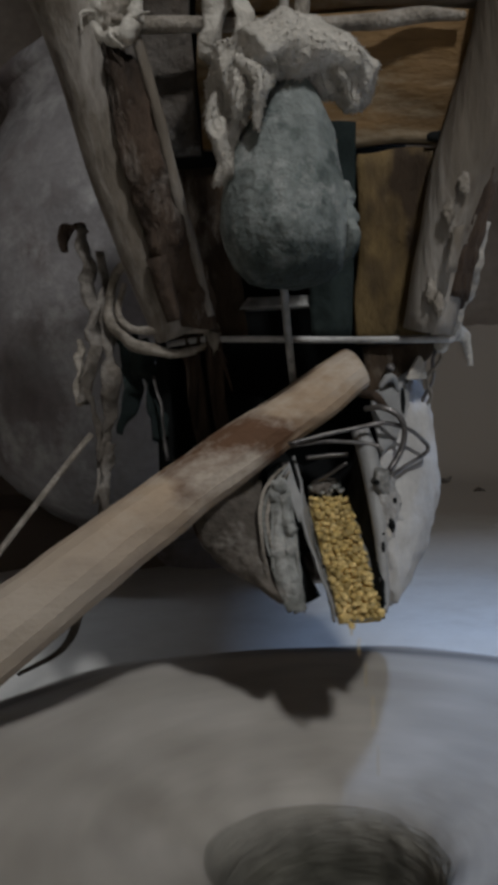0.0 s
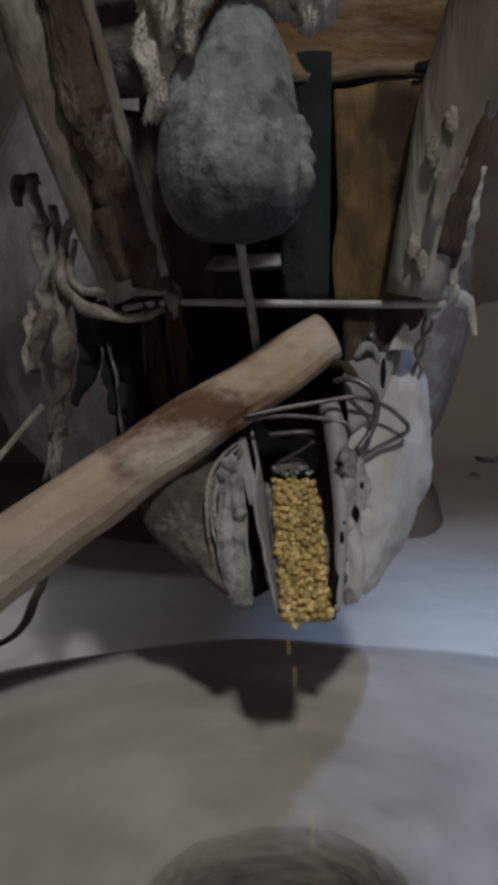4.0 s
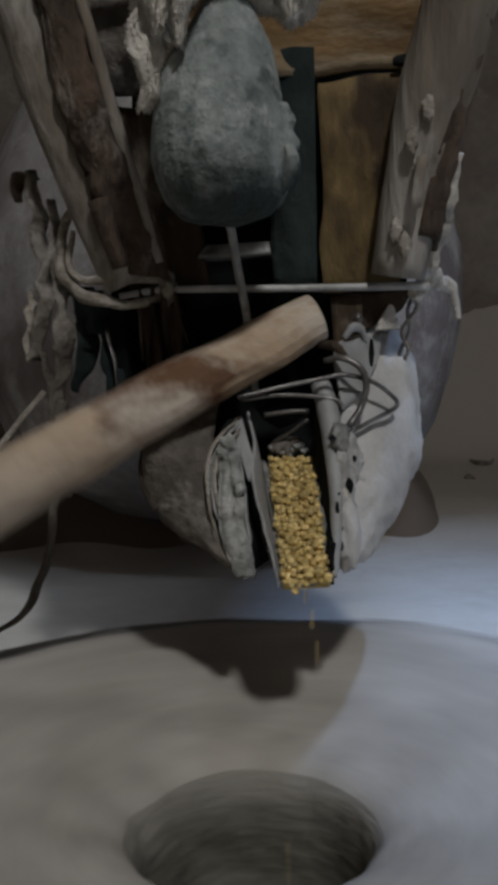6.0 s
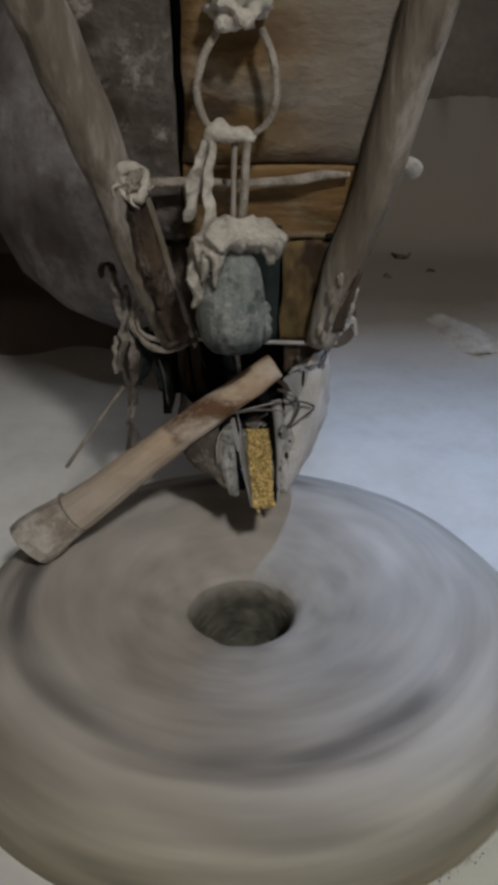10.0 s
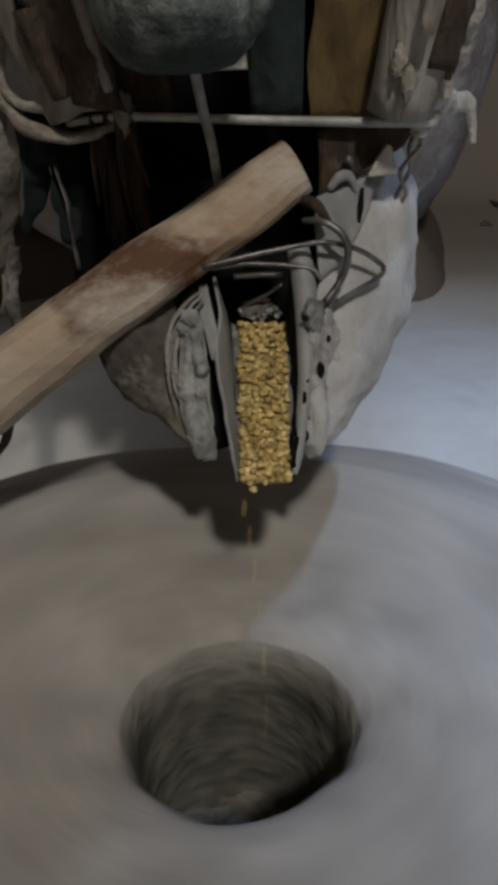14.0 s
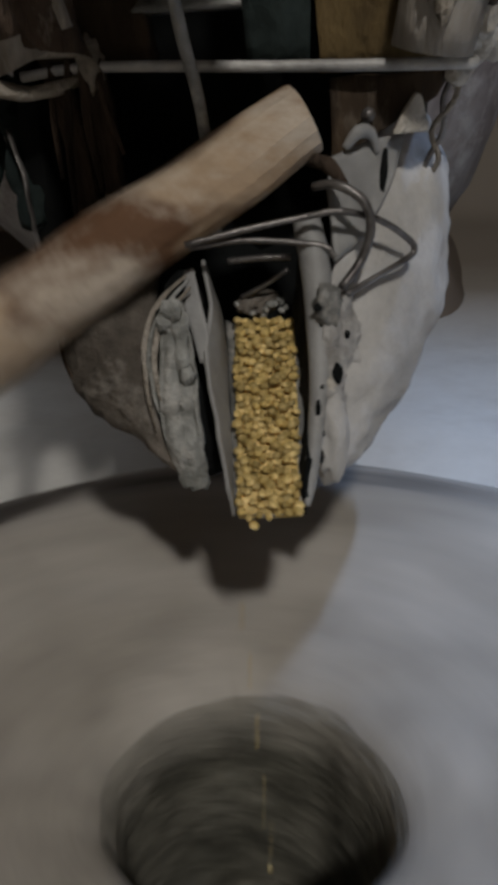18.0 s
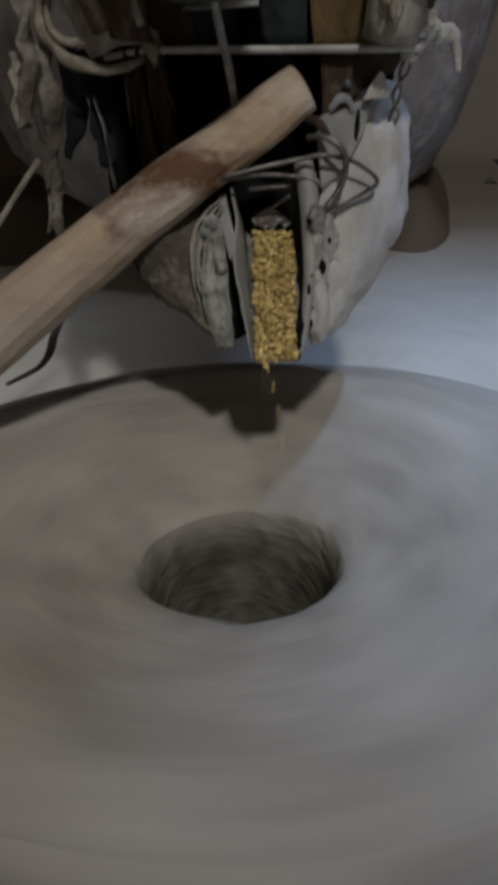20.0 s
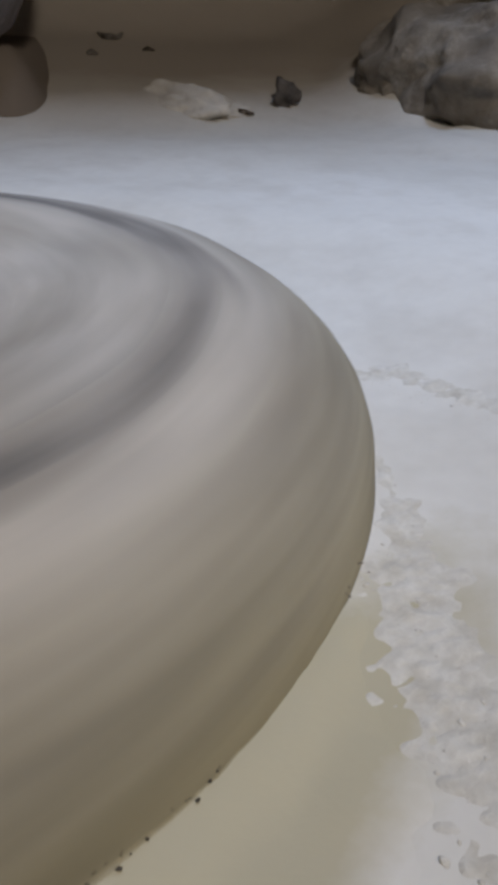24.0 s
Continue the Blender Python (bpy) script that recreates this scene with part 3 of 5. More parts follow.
bm = bmesh.new()
NX, NY = 78, 50
net = [[bm.verts.new((-1.75 + 2.6 * i / NX, 1.05 + 1.6 * j / NY, bench_z(-1.75 + 2.6 * i / NX, 1.05 + 1.6 * j / NY))) for j in range(NY + 1)] for i in range(NX + 1)]
for i in range(NX):
    for j in range(NY):
        bm.faces.new((net[i][j], net[i + 1][j], net[i + 1][j + 1], net[i][j + 1]))
tagged(finish("earth_bench", bm, M_EARTH), "low brown earth bench under the grain bin", "bench", kind="structure")

# ---- hopper front: leaning poles, planks, rods and lashings ----
hopper = empty("hopper", pose(0, 0.2, 0.45), "wooden hopper front of old brown planks between two leaning poles", "hopper")


def face_y(z):
    return 0.155 - 0.29 * (z - 0.64)


def pole_line(top, low, bend, n=6):
    t, b = Vector(top), Vector(low)
    return [t.lerp(b, i / n) + Vector((bend * math.sin(i * 2.1), 0.4 * bend * math.cos(i * 1.7), 0)) for i in range(n + 1)]


pole = part("pole", tube(pole_line((-0.36, -0.04, 1.25), (-0.137, 0.185, 0.46), 0.004), [0.040, 0.040, 0.040, 0.039, 0.031, 0.023], 8, 18, 0.12, 1.0), M_POLE, hopper, "pale barked pole")
part("bark_strip", shell([[(-0.188, 0.086, 0.715), (-0.178, 0.086, 0.71), (-0.166, 0.098, 0.705)], [(-0.176, 0.108, 0.62), (-0.158, 0.106, 0.615), (-0.138, 0.122, 0.61)], [(-0.155, 0.138, 0.54), (-0.134, 0.134, 0.535), (-0.112, 0.148, 0.53)], [(-0.130, 0.168, 0.47), (-0.112, 0.165, 0.465), (-0.094, 0.176, 0.46)]], 0.010, 6, 9, 0.010, 4, 60), M_BARK, pole, "dark loose bark")
part("bark_edge", tube([(-0.172, 0.08, 0.76), (-0.150, 0.092, 0.69), (-0.130, 0.115, 0.60), (-0.100, 0.155, 0.475)], [0.004, 0.006, 0.006, 0.004], 7, 8, 0.5, 8), M_POLE, pole, "torn pale edge of the bark")
part("split", tube([(-0.150, 0.13, 0.53), (-0.135, 0.15, 0.47)], [0.011, 0.008], 6, 8, 0.4, 3), M_BARK, pole)
pole = part("pole", tube(pole_line((0.305, -0.04, 1.25), (0.125, 0.185, 0.455), 0.004), [0.035, 0.035, 0.035, 0.034, 0.032, 0.026], 8, 18, 0.14, 2.0), M_POLE, hopper, "pale barked pole")
for k, (x, y, z) in enumerate(((0.133, 0.118, 0.56), (0.138, 0.124, 0.535), (0.146, 0.112, 0.585), (0.12, 0.145, 0.49), (0.127, 0.142, 0.475))):
    part("flour_crust", blob((x, y, z), (0.005, 0.003, 0.011), 0.7, 6, k + 1.0, 3), M_ROPE, pole, "caked flour")
BARK = []
for z in (0.73, 0.68, 0.63, 0.58, 0.53, 0.48):
    c = Vector((0.305, -0.04, 1.25)).lerp(Vector((0.125, 0.185, 0.455)), (1.25 - z) / 0.795)
    BARK.append([c + Vector((math.cos(radians(q)), -math.sin(radians(q)), 0.15 * math.sin(radians(q)))) * 0.033 for q in (-10 + 18 * noise.noise(Vector((z * 20, 1, 1))), 22, 48, 72 + 30 * noise.noise(Vector((z * 20, 5, 1))))])
part("bark_strip", shell(BARK, 0.008, 5, 6, 0.005, 9, 60), M_BARK, pole, "dark flaking bark")
part("splinter", shell([[(0.136, 0.117, 0.545), (0.146, 0.115, 0.547)], [(0.131, 0.131, 0.505), (0.141, 0.129, 0.505)]], 0.005, 3, 4, 0.002, 2), M_POLE, pole)


def plank(x0a, x1a, za, x0b, x1b, zb, mat, seed, off=0.0, label=""):
    c = [(x0a, face_y(za) + off, za), (x1a, face_y(za) + off, za), (x1b, face_y(zb) + off, zb), (x0b, face_y(zb) + off, zb)]
    return part("plank", slab(c, (0, 0.022, 0.006), 14, 0.005, seed), mat, hopper, label)


plank(-0.102, 0.195, 0.762, -0.086, 0.33, 1.2, M_BOARD, 1, 0.0, "broad brown board under grey dust")
plank(-0.104, 0.17, 0.641, -0.104, 0.2, 0.758, M_PLANK, 2)
plank(0.052, 0.13, 0.45, 0.054, 0.17, 0.637, M_PLANK_OLIVE, 4)
plank(-0.195, -0.108, 0.64, -0.345, -0.112, 1.2, M_PLANK_GREY, 5, 0.004, "plank grey with caked flour")
plank(-0.142, -0.062, 0.46, -0.185, -0.08, 0.632, M_PLANK_DARK, 6, 0.016, "dark stained plank")
part("knot_hole", blob((0.132, face_y(0.645) - 0.003, 0.646), (0.012, 0.004, 0.006), 0.4, 5, 2, 2), M_SHADE, hopper, "dark knot hole")
# black boards stand in for the shade behind the planks
part("inner_board", box(-0.16, 0.14, 0.325, 0.345, 0.30, 1.1), M_SHADE, hopper, "inner board painted black for shade")
part("inner_board", box(-0.165, -0.15, 0.22, 0.345, 0.30, 0.62), M_SHADE, hopper)
part("inner_board", box(0.128, 0.14, 0.23, 0.345, 0.455, 0.62), M_SHADE, hopper)
part("tarp", shell([[(0.004, 0.158, 0.664), (0.03, 0.15, 0.664), (0.051, 0.15, 0.663)], [(0.004, 0.19, 0.56), (0.03, 0.176, 0.56), (0.050, 0.176, 0.56)], [(0.006, 0.212, 0.45), (0.03, 0.206, 0.45), (0.048, 0.206, 0.45)]], 0.003, 5, 6, 0.004, 3, 30), M_GREEN, hopper, "dark green plastic sheet")
part("bracket", slab([(-0.072, 0.204, 0.490), (0.020, 0.204, 0.490), (0.022, 0.21, 0.503), (-0.062, 0.21, 0.503)], (0, 0.03, 0.002), 4, 0.001, 1), M_TIN, hopper, "flat grey iron bracket")
part("bracket_tab", slab([(0.010, 0.2, 0.500), (0.022, 0.2, 0.503), (0.024, 0.198, 0.532), (0.016, 0.198, 0.53)], (0, 0.002, 0), 3, 0.001, 2), M_TIN, hopper)
part("rod", tube([(-0.15, 0.198, 0.452), (-0.1, 0.197, 0.456), (0.02, 0.196, 0.452), (0.14, 0.197, 0.449), (0.156, 0.205, 0.450)], [0.0036, 0.0036, 0.0038, 0.0042, 0.004], 8, 10, 0.15, 3), M_ROD, hopper, "worn iron cross rod")
part("side_board", slab([(0.061, 0.205, 0.392), (0.134, 0.214, 0.431), (0.146, 0.212, 0.449), (0.062, 0.205, 0.443)], (0, 0.014, 0), 8, 0.004, 7), M_PLANK_DARK, hopper, "dusty lower side board with a nail")
part("nail", tube([(0.088, 0.206, 0.420), (0.087, 0.196, 0.420)], [0.004, 0.005], 2, 8), M_WIRE, hopper)
for k, (x0, x1) in enumerate(((-0.135, -0.118), (-0.112, -0.096))):
    part("slat", slab([(x0 + 0.012, 0.215, 0.345), (x1 + 0.012, 0.215, 0.345), (x1, 0.2, 0.455), (x0, 0.2, 0.455)], (0, 0.012, 0), 6, 0.004, k + 2.0), M_BARK, hopper, "dark wooden slat")
part("cross_stick", tube([(-0.185, 0.09, 0.734), (-0.08, 0.099, 0.736), (-0.01, 0.1, 0.733), (0.06, 0.104, 0.738), (0.11, 0.108, 0.746), (0.152, 0.112, 0.746)], [0.008, 0.007, 0.0065, 0.008, 0.007, 0.004], 8, 10, 0.35, 5), M_ROPE, hopper, "pale floury cross stick")

# lashings
lash = empty("lashing_rope", pose(-0.15, 0.2, 0.45), "pale rope lashing round the pole foot and rod", "rope")
part("loop", tube([(-0.168, 0.155, 0.545), (-0.2, 0.185, 0.525), (-0.211, 0.20, 0.49), (-0.196, 0.19, 0.462), (-0.165, 0.175, 0.444), (-0.125, 0.19, 0.442), (-0.1, 0.203, 0.454)], [0.004, 0.005, 0.0065, 0.0065, 0.005, 0.004], 9, 10, 0.55, 1, 1.0, None, 40), M_ROPE, lash)
part("loop", tube([(-0.19, 0.18, 0.515), (-0.2, 0.19, 0.488), (-0.185, 0.18, 0.468), (-0.15, 0.168, 0.462), (-0.11, 0.188, 0.466), (-0.098, 0.2, 0.46)], [0.003, 0.004, 0.0045, 0.0045, 0.003], 9, 8, 0.55, 2, 1.0, None, 40), M_ROPE, lash)
for k, (x, z1, dx, r) in enumerate(((-0.104, 0.375, 0.004, 0.006), (-0.094, 0.40, 0.012, 0.004), (-0.116, 0.36, -0.006, 0.005), (-0.10, 0.43, 0.014, 0.003), (-0.128, 0.385, 0.0, 0.004))):
    part("strand", tube([(x, 0.196, 0.462), (x + dx * 0.4, 0.190, (0.462 + z1) / 2), (x + dx, 0.196, z1)], [r * 0.7, r * 0.7, r * 0.4], 7, 8, 0.7, k + 4.0, 0.5), M_BARK, lash, "frayed hanging strand")
part("wrap", blob((-0.101, 0.198, 0.458), (0.009, 0.012, 0.016), 0.5, 7, 4, 3), M_ROPE, lash)

knot = empty("knot_coil", pose(-0.175, 0.085, 0.74), "floury rag coil tied round the cross stick", "rag")
for k in range(4):
    c = [(-0.176 + (0.022 - 0.004 * k) * math.cos(a + k) + 0.003 * math.sin(3 * a), 0.076 + 0.006 * k + 0.006 * math.sin(2 * a + k), 0.737 + (0.024 - 0.004 * k) * math.sin(a + k)) for a in [i * 2 * math.pi / 9 for i in range(10)]]
    part("coil", tube(c, [0.006, 0.010, 0.006, 0.009, 0.006], 6, 10, 0.55, k + 2.0, 0.7, None, 50), M_RAG, knot)
part("core", blob((-0.176, 0.084, 0.737), (0.019, 0.014, 0.019), 0.6, 7, 3, 4), M_ROPE, knot)
for k in range(5):
    a = 0.6 + 1.3 * k
    part("loose_end", tube([(-0.176 + 0.018 * math.cos(a), 0.072, 0.737 + 0.018 * math.sin(a)), (-0.176 + 0.028 * math.cos(a + 0.2), 0.066, 0.737 + 0.028 * math.sin(a + 0.2)), (-0.176 + 0.033 * math.cos(a + 0.5), 0.07, 0.732 + 0.033 * math.sin(a + 0.5))], [0.003, 0.0025, 0.001], 6, 7, 0.7, k + 40.0, 0.6, None, 80), M_RAG, knot)

tie = empty("rope_tail", pose(0.15, 0.22, 0.45), "frayed floury rope end tied to the rod", "rope")
part("tail", tube([(0.148, 0.205, 0.458), (0.165, 0.232, 0.47), (0.178, 0.26, 0.462), (0.19, 0.285, 0.466), (0.202, 0.30, 0.452), (0.206, 0.305, 0.430)], [0.006, 0.008, 0.007, 0.008, 0.006, 0.003], 6, 9, 0.6, 1, 1.0, None, 60), M_RAG, tie)
part("wrap", tube([(0.142, 0.2, 0.465), (0.155, 0.205, 0.475), (0.163, 0.225, 0.462), (0.152, 0.228, 0.445), (0.142, 0.205, 0.444)], [0.007, 0.008, 0.008, 0.006], 6, 9, 0.6, 2, 1.0, None, 60), M_RAG, tie)
part("edge_crust", tube([(0.178, 0.15, 0.56), (0.172, 0.165, 0.53), (0.165, 0.19, 0.495), (0.158, 0.205, 0.468)], [0.005, 0.008, 0.010, 0.007], 7, 9, 0.8, 5, 1.0, None, 70), M_RAG, tie)
for k, s in enumerate((0.004, -0.004)):
    part("twine", tube([(0.147, 0.218, 0.45), (0.143 + s, 0.222, 0.43), (0.137 - s, 0.23, 0.41), (0.136 + s, 0.24, 0.39), (0.130, 0.262, 0.372)], [0.0022, 0.002], 6, 6, 0.3, k + 1.0), M_WIRE if k else M_ROPE, tie, "thin twisted twine")
nub = tagged(finish("rag_stub", tube([(0.236, 0.10, 0.765), (0.25, 0.13, 0.757), (0.258, 0.15, 0.748)], [0.009, 0.012, 0.014], 5, 9, 0.4, 3), M_RAG), "white rag stub stuck behind the pole", "rag")

# ---- hanging weight with its rag, ropes and ring ----
weight = empty("hanging_weight", pose(-0.034, 0.055, 0.485), "stone weight in a grey-green cloth hung on a rope", "weight")


def bag_shape(r, a, z):
    p = Vector((-0.034 + r * math.cos(a) + 0.008 * smooth_step(0.56, 0.66, z), 0.055 + 0.9 * r * math.sin(a) - 0.008 * smooth_step(0.56, 0.66, z), z))
    return p + wob(p, 16, 0.007, 3) + wob(p, 55, 0.0025, 6)


BAG = [(0.001, 0.480), (0.02, 0.481), (0.036, 0.487), (0.048, 0.498), (0.056, 0.512), (0.0585, 0.53), (0.0565, 0.55), (0.0515, 0.57), (0.045, 0.59), (0.038, 0.608), (0.031, 0.626), (0.0235, 0.642), (0.016, 0.656), (0.008, 0.664), (0.001, 0.667)]
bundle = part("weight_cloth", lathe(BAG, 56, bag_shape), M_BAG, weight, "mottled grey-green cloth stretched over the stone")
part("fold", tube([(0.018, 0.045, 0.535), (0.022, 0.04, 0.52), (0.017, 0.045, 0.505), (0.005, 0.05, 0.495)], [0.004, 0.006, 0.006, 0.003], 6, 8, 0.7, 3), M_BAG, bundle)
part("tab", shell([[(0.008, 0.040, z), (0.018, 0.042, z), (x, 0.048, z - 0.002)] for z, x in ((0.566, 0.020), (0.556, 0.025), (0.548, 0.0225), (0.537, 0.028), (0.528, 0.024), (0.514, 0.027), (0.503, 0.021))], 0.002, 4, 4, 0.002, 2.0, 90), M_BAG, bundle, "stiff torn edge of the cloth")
rag = part("rag_collar", tube([(-0.082, 0.04, 0.615), (-0.074, 0.028, 0.645), (-0.052, 0.018, 0.668), (-0.024, 0.022, 0.674), (0.004, 0.033, 0.669), (0.024, 0.048, 0.657), (0.030, 0.056, 0.636)], [0.012, 0.022, 0.023, 0.019, 0.023, 0.023, 0.011], 12, 20, 0.6, 2, 1.0, None, 42), M_RAG, weight, "crumpled floury rag round the neck")
part("rag_tail", tube([(-0.083, 0.03, 0.64), (-0.089, 0.026, 0.61), (-0.085, 0.028, 0.585), (-0.09, 0.03, 0.562)], [0.012, 0.016, 0.011, 0.005], 9, 14, 0.6, 3, 0.6, None, 50), M_RAG, rag)
part("rag_tail", tube([(-0.06, 0.012, 0.655), (-0.055, 0.006, 0.632), (-0.058, 0.008, 0.60)], [0.016, 0.010, 0.003], 9, 13, 0.6, 5, 0.6, None, 50), M_RAG, rag)
part("rag_tail", tube([(-0.07, 0.016, 0.65), (-0.072, 0.012, 0.628), (-0.076, 0.014, 0.606)], [0.012, 0.010, 0.003], 9, 13, 0.6, 6, 0.6, None, 50), M_RAG, rag)
part("rag_tail", tube([(0.016, 0.03, 0.665), (0.026, 0.036, 0.648), (0.024, 0.042, 0.628)], [0.014, 0.013, 0.006], 9, 13, 0.6, 7, 0.6, None, 50), M_RAG, rag)
for k in range(22):
    f = k / 21
    p = Vector((-0.088, 0.03, 0.625)).lerp(Vector((0.028, 0.05, 0.645)), f) + Vector((0, -0.018 * math.sin(math.pi * f), 0.035 * math.sin(math.pi * f)))
    if f > 0.40:
        continue
    d = 0.018 + 0.016 * (0.5 + 0.5 * math.sin(k * 2.4))
    part("fringe", tube([p, p + Vector((0.003 * math.sin(k * 1.7), -0.004, -0.5 * d)), p + Vector((0.005 * math.sin(k * 2.9), -0.002, -d))], [0.0055, 0.0045, 0.001], 7, 9, 0.5, k + 60.0, 0.4, None, 60), M_RAG, rag)
random.seed(21)
bm = bmesh.new()
for piece in (rag, *rag.children):
    for v in piece.data.vertices:
        for k in range(1 if random.random() < 0.75 else 2):
            way = (v.normal * random.uniform(0.4, 1.0) + Vector((random.gauss(0, 0.45), random.gauss(0, 0.45), random.gauss(-0.45, 0.35)))).normalized()
            out, side_way = way * random.uniform(0.0012, 0.0042), way.orthogonal().normalized()
            third, w = way.cross(side_way), random.uniform(0.0009, 0.0022)
            foot = [bm.verts.new(v.co - v.normal * 0.001 + (side_way * math.cos(q) + third * math.sin(q)) * w) for q in (0, 2.1, 4.2)]
            tip = bm.verts.new(v.co + out + Vector((0, 0, -0.0012)))
            for q in range(3):
                bm.faces.new((foot[q], foot[(q + 1) % 3], tip))
part("fleece", bm, M_RAG, rag, "short woolly tufts of the rag")
part("rope", tube([(-0.010, 0.038, 0.802), (-0.013, 0.036, 0.77), (-0.016, 0.034, 0.72), (-0.022, 0.032, 0.672)], [0.0065, 0.006, 0.0065, 0.008], 7, 9, 0.3, 1), M_ROPE, weight)
part("rope", tube([(-0.028, 0.042, 0.80), (-0.03, 0.042, 0.74), (-0.032, 0.04, 0.675)], [0.0045, 0.004, 0.005], 7, 8, 0.3, 2), M_POLE, weight, "dark second rope")
part("yoke", tube([(-0.066, 0.036, 0.80), (-0.055, 0.032, 0.812), (-0.035, 0.034, 0.808), (-0.012, 0.038, 0.805), (0.0, 0.04, 0.80)], [0.008, 0.013, 0.013, 0.011, 0.006], 6, 10, 0.6, 3, 1.0, None, 45), M_RAG, weight, "bound floury yoke")
part("strip", tube([(-0.064, 0.036, 0.80), (-0.078, 0.045, 0.77), (-0.090, 0.055, 0.72), (-0.100, 0.062, 0.684)], [0.008, 0.013, 0.014, 0.010], 10, 14, 0.6, 4, 0.4, None, 50), M_RAG, weight, "hanging rag strip")
part("strip", tube([(-0.058, 0.034, 0.80), (-0.064, 0.036, 0.76), (-0.066, 0.038, 0.72), (-0.064, 0.036, 0.695), (-0.076, 0.03, 0.655)], [0.006, 0.009, 0.010, 0.009, 0.005], 10, 13, 0.6, 6, 0.5, None, 50), M_RAG, weight, "hanging rag strip")
part("ring", tube([(-0.056, 0.034, 0.806), (-0.072, 0.032, 0.83), (-0.079, 0.03, 0.865), (-0.068, 0.026, 0.905), (-0.048, 0.022, 0.935)], [0.005, 0.0055, 0.006, 0.005], 8, 9, 0.2, 1), M_ROPE, weight, "bent withy ring")
part("ring", tube([(-0.004, 0.04, 0.804), (0.018, 0.036, 0.822), (0.030, 0.032, 0.855), (0.024, 0.028, 0.90), (0.008, 0.022, 0.935)], [0.004, 0.0055, 0.006, 0.005], 8, 9, 0.2, 2), M_ROPE, weight, "bent withy ring")
part("rag_top", blob((-0.02, 0.015, 0.965), (0.04, 0.03, 0.03), 0.5, 6, 4, 4), M_RAG, weight, "rag bound over the ring")
part("hanger", tube([(-0.02, 0.015, 0.96), (-0.018, 0.012, 1.2), (-0.02, 0.0, 2.42)], [0.006, 0.006], 8, 8, 0.1, 1), M_ROPE, weight)
part("hook_rod", tube([(-0.036, 0.07, 0.497), (-0.034, 0.115, 0.492), (-0.031, 0.14, 0.46), (-0.026, 0.165, 0.42), (-0.02, 0.165, 0.345)], [0.0038, 0.004, 0.004, 0.0036], 7, 9, 0.2, 4), M_TIN, weight, "bent grey iron hook rod")

weight.location.x += 0.006

# ---- hanging bits at the side ----
side = empty("hanging_strips", pose(-0.22, 0.2, 0.55), "bundle of torn rag and root strips beside the pole", "rag")
for k, (pts, rad, mat) in enumerate((
    ([(-0.236, 0.19, 0.58), (-0.232, 0.2, 0.53), (-0.228, 0.2, 0.45), (-0.24, 0.2, 0.392)], [0.007, 0.010, 0.008, 0.010], M_LEATHER),
    ([(-0.218, 0.2, 0.555), (-0.214, 0.205, 0.48), (-0.212, 0.205, 0.41), (-0.222, 0.2, 0.33)], [0.005, 0.008, 0.009, 0.006], M_LEATHER),
    ([(-0.243, 0.198, 0.462), (-0.244, 0.198, 0.43), (-0.245, 0.2, 0.388)], [0.004, 0.007, 0.005], M_ROPE),
    ([(-0.2, 0.215, 0.47), (-0.19, 0.22, 0.42), (-0.205, 0.22, 0.36)], [0.014, 0.012, 0.005], M_GREEN),
    ([(-0.185, 0.215, 0.455), (-0.17, 0.22, 0.41), (-0.163, 0.22, 0.352)], [0.014, 0.013, 0.011], M_GREEN),
    ([(-0.166, 0.2, 0.42), (-0.158, 0.2, 0.38), (-0.154, 0.2, 0.33)], [0.002, 0.002, 0.002], M_WIRE),
    ([(-0.262, 0.225, 0.563), (-0.258, 0.22, 0.583), (-0.243, 0.205, 0.588), (-0.235, 0.195, 0.575)], [0.005, 0.009, 0.008, 0.006], M_BARK),
    ([(-0.212, 0.205, 0.35), (-0.222, 0.205, 0.30), (-0.214, 0.21, 0.25)], [0.006, 0.007, 0.003], M_LEATHER),
    ([(-0.235, 0.2, 0.40), (-0.225, 0.205, 0.345), (-0.232, 0.205, 0.285)], [0.004, 0.005, 0.003], M_LEATHER),
)):
    part("strip", tube(pts, rad, 10, 12, 0.95, k + 1.0, 0.35, None, 55), mat, side)
part("string", tube([(-0.236, 0.21, 0.36), (-0.29, 0.19, 0.29), (-0.35, 0.17, 0.21)], [0.0035, 0.0035], 8, 8, 0.2, 1), M_ROPE, side, "pale slack string")
part("long_strip", tube([(-0.225, 0.212, 0.31), (-0.238, 0.232, 0.225), (-0.258, 0.25, 0.165), (-0.285, 0.252, 0.118), (-0.335, 0.25, 0.090)], [0.0045, 0.005, 0.0055, 0.005, 0.003], 9, 9, 0.6, 2, 0.6, None, 40), M_LEATHER, side, "long grey strip trailing on the stone")

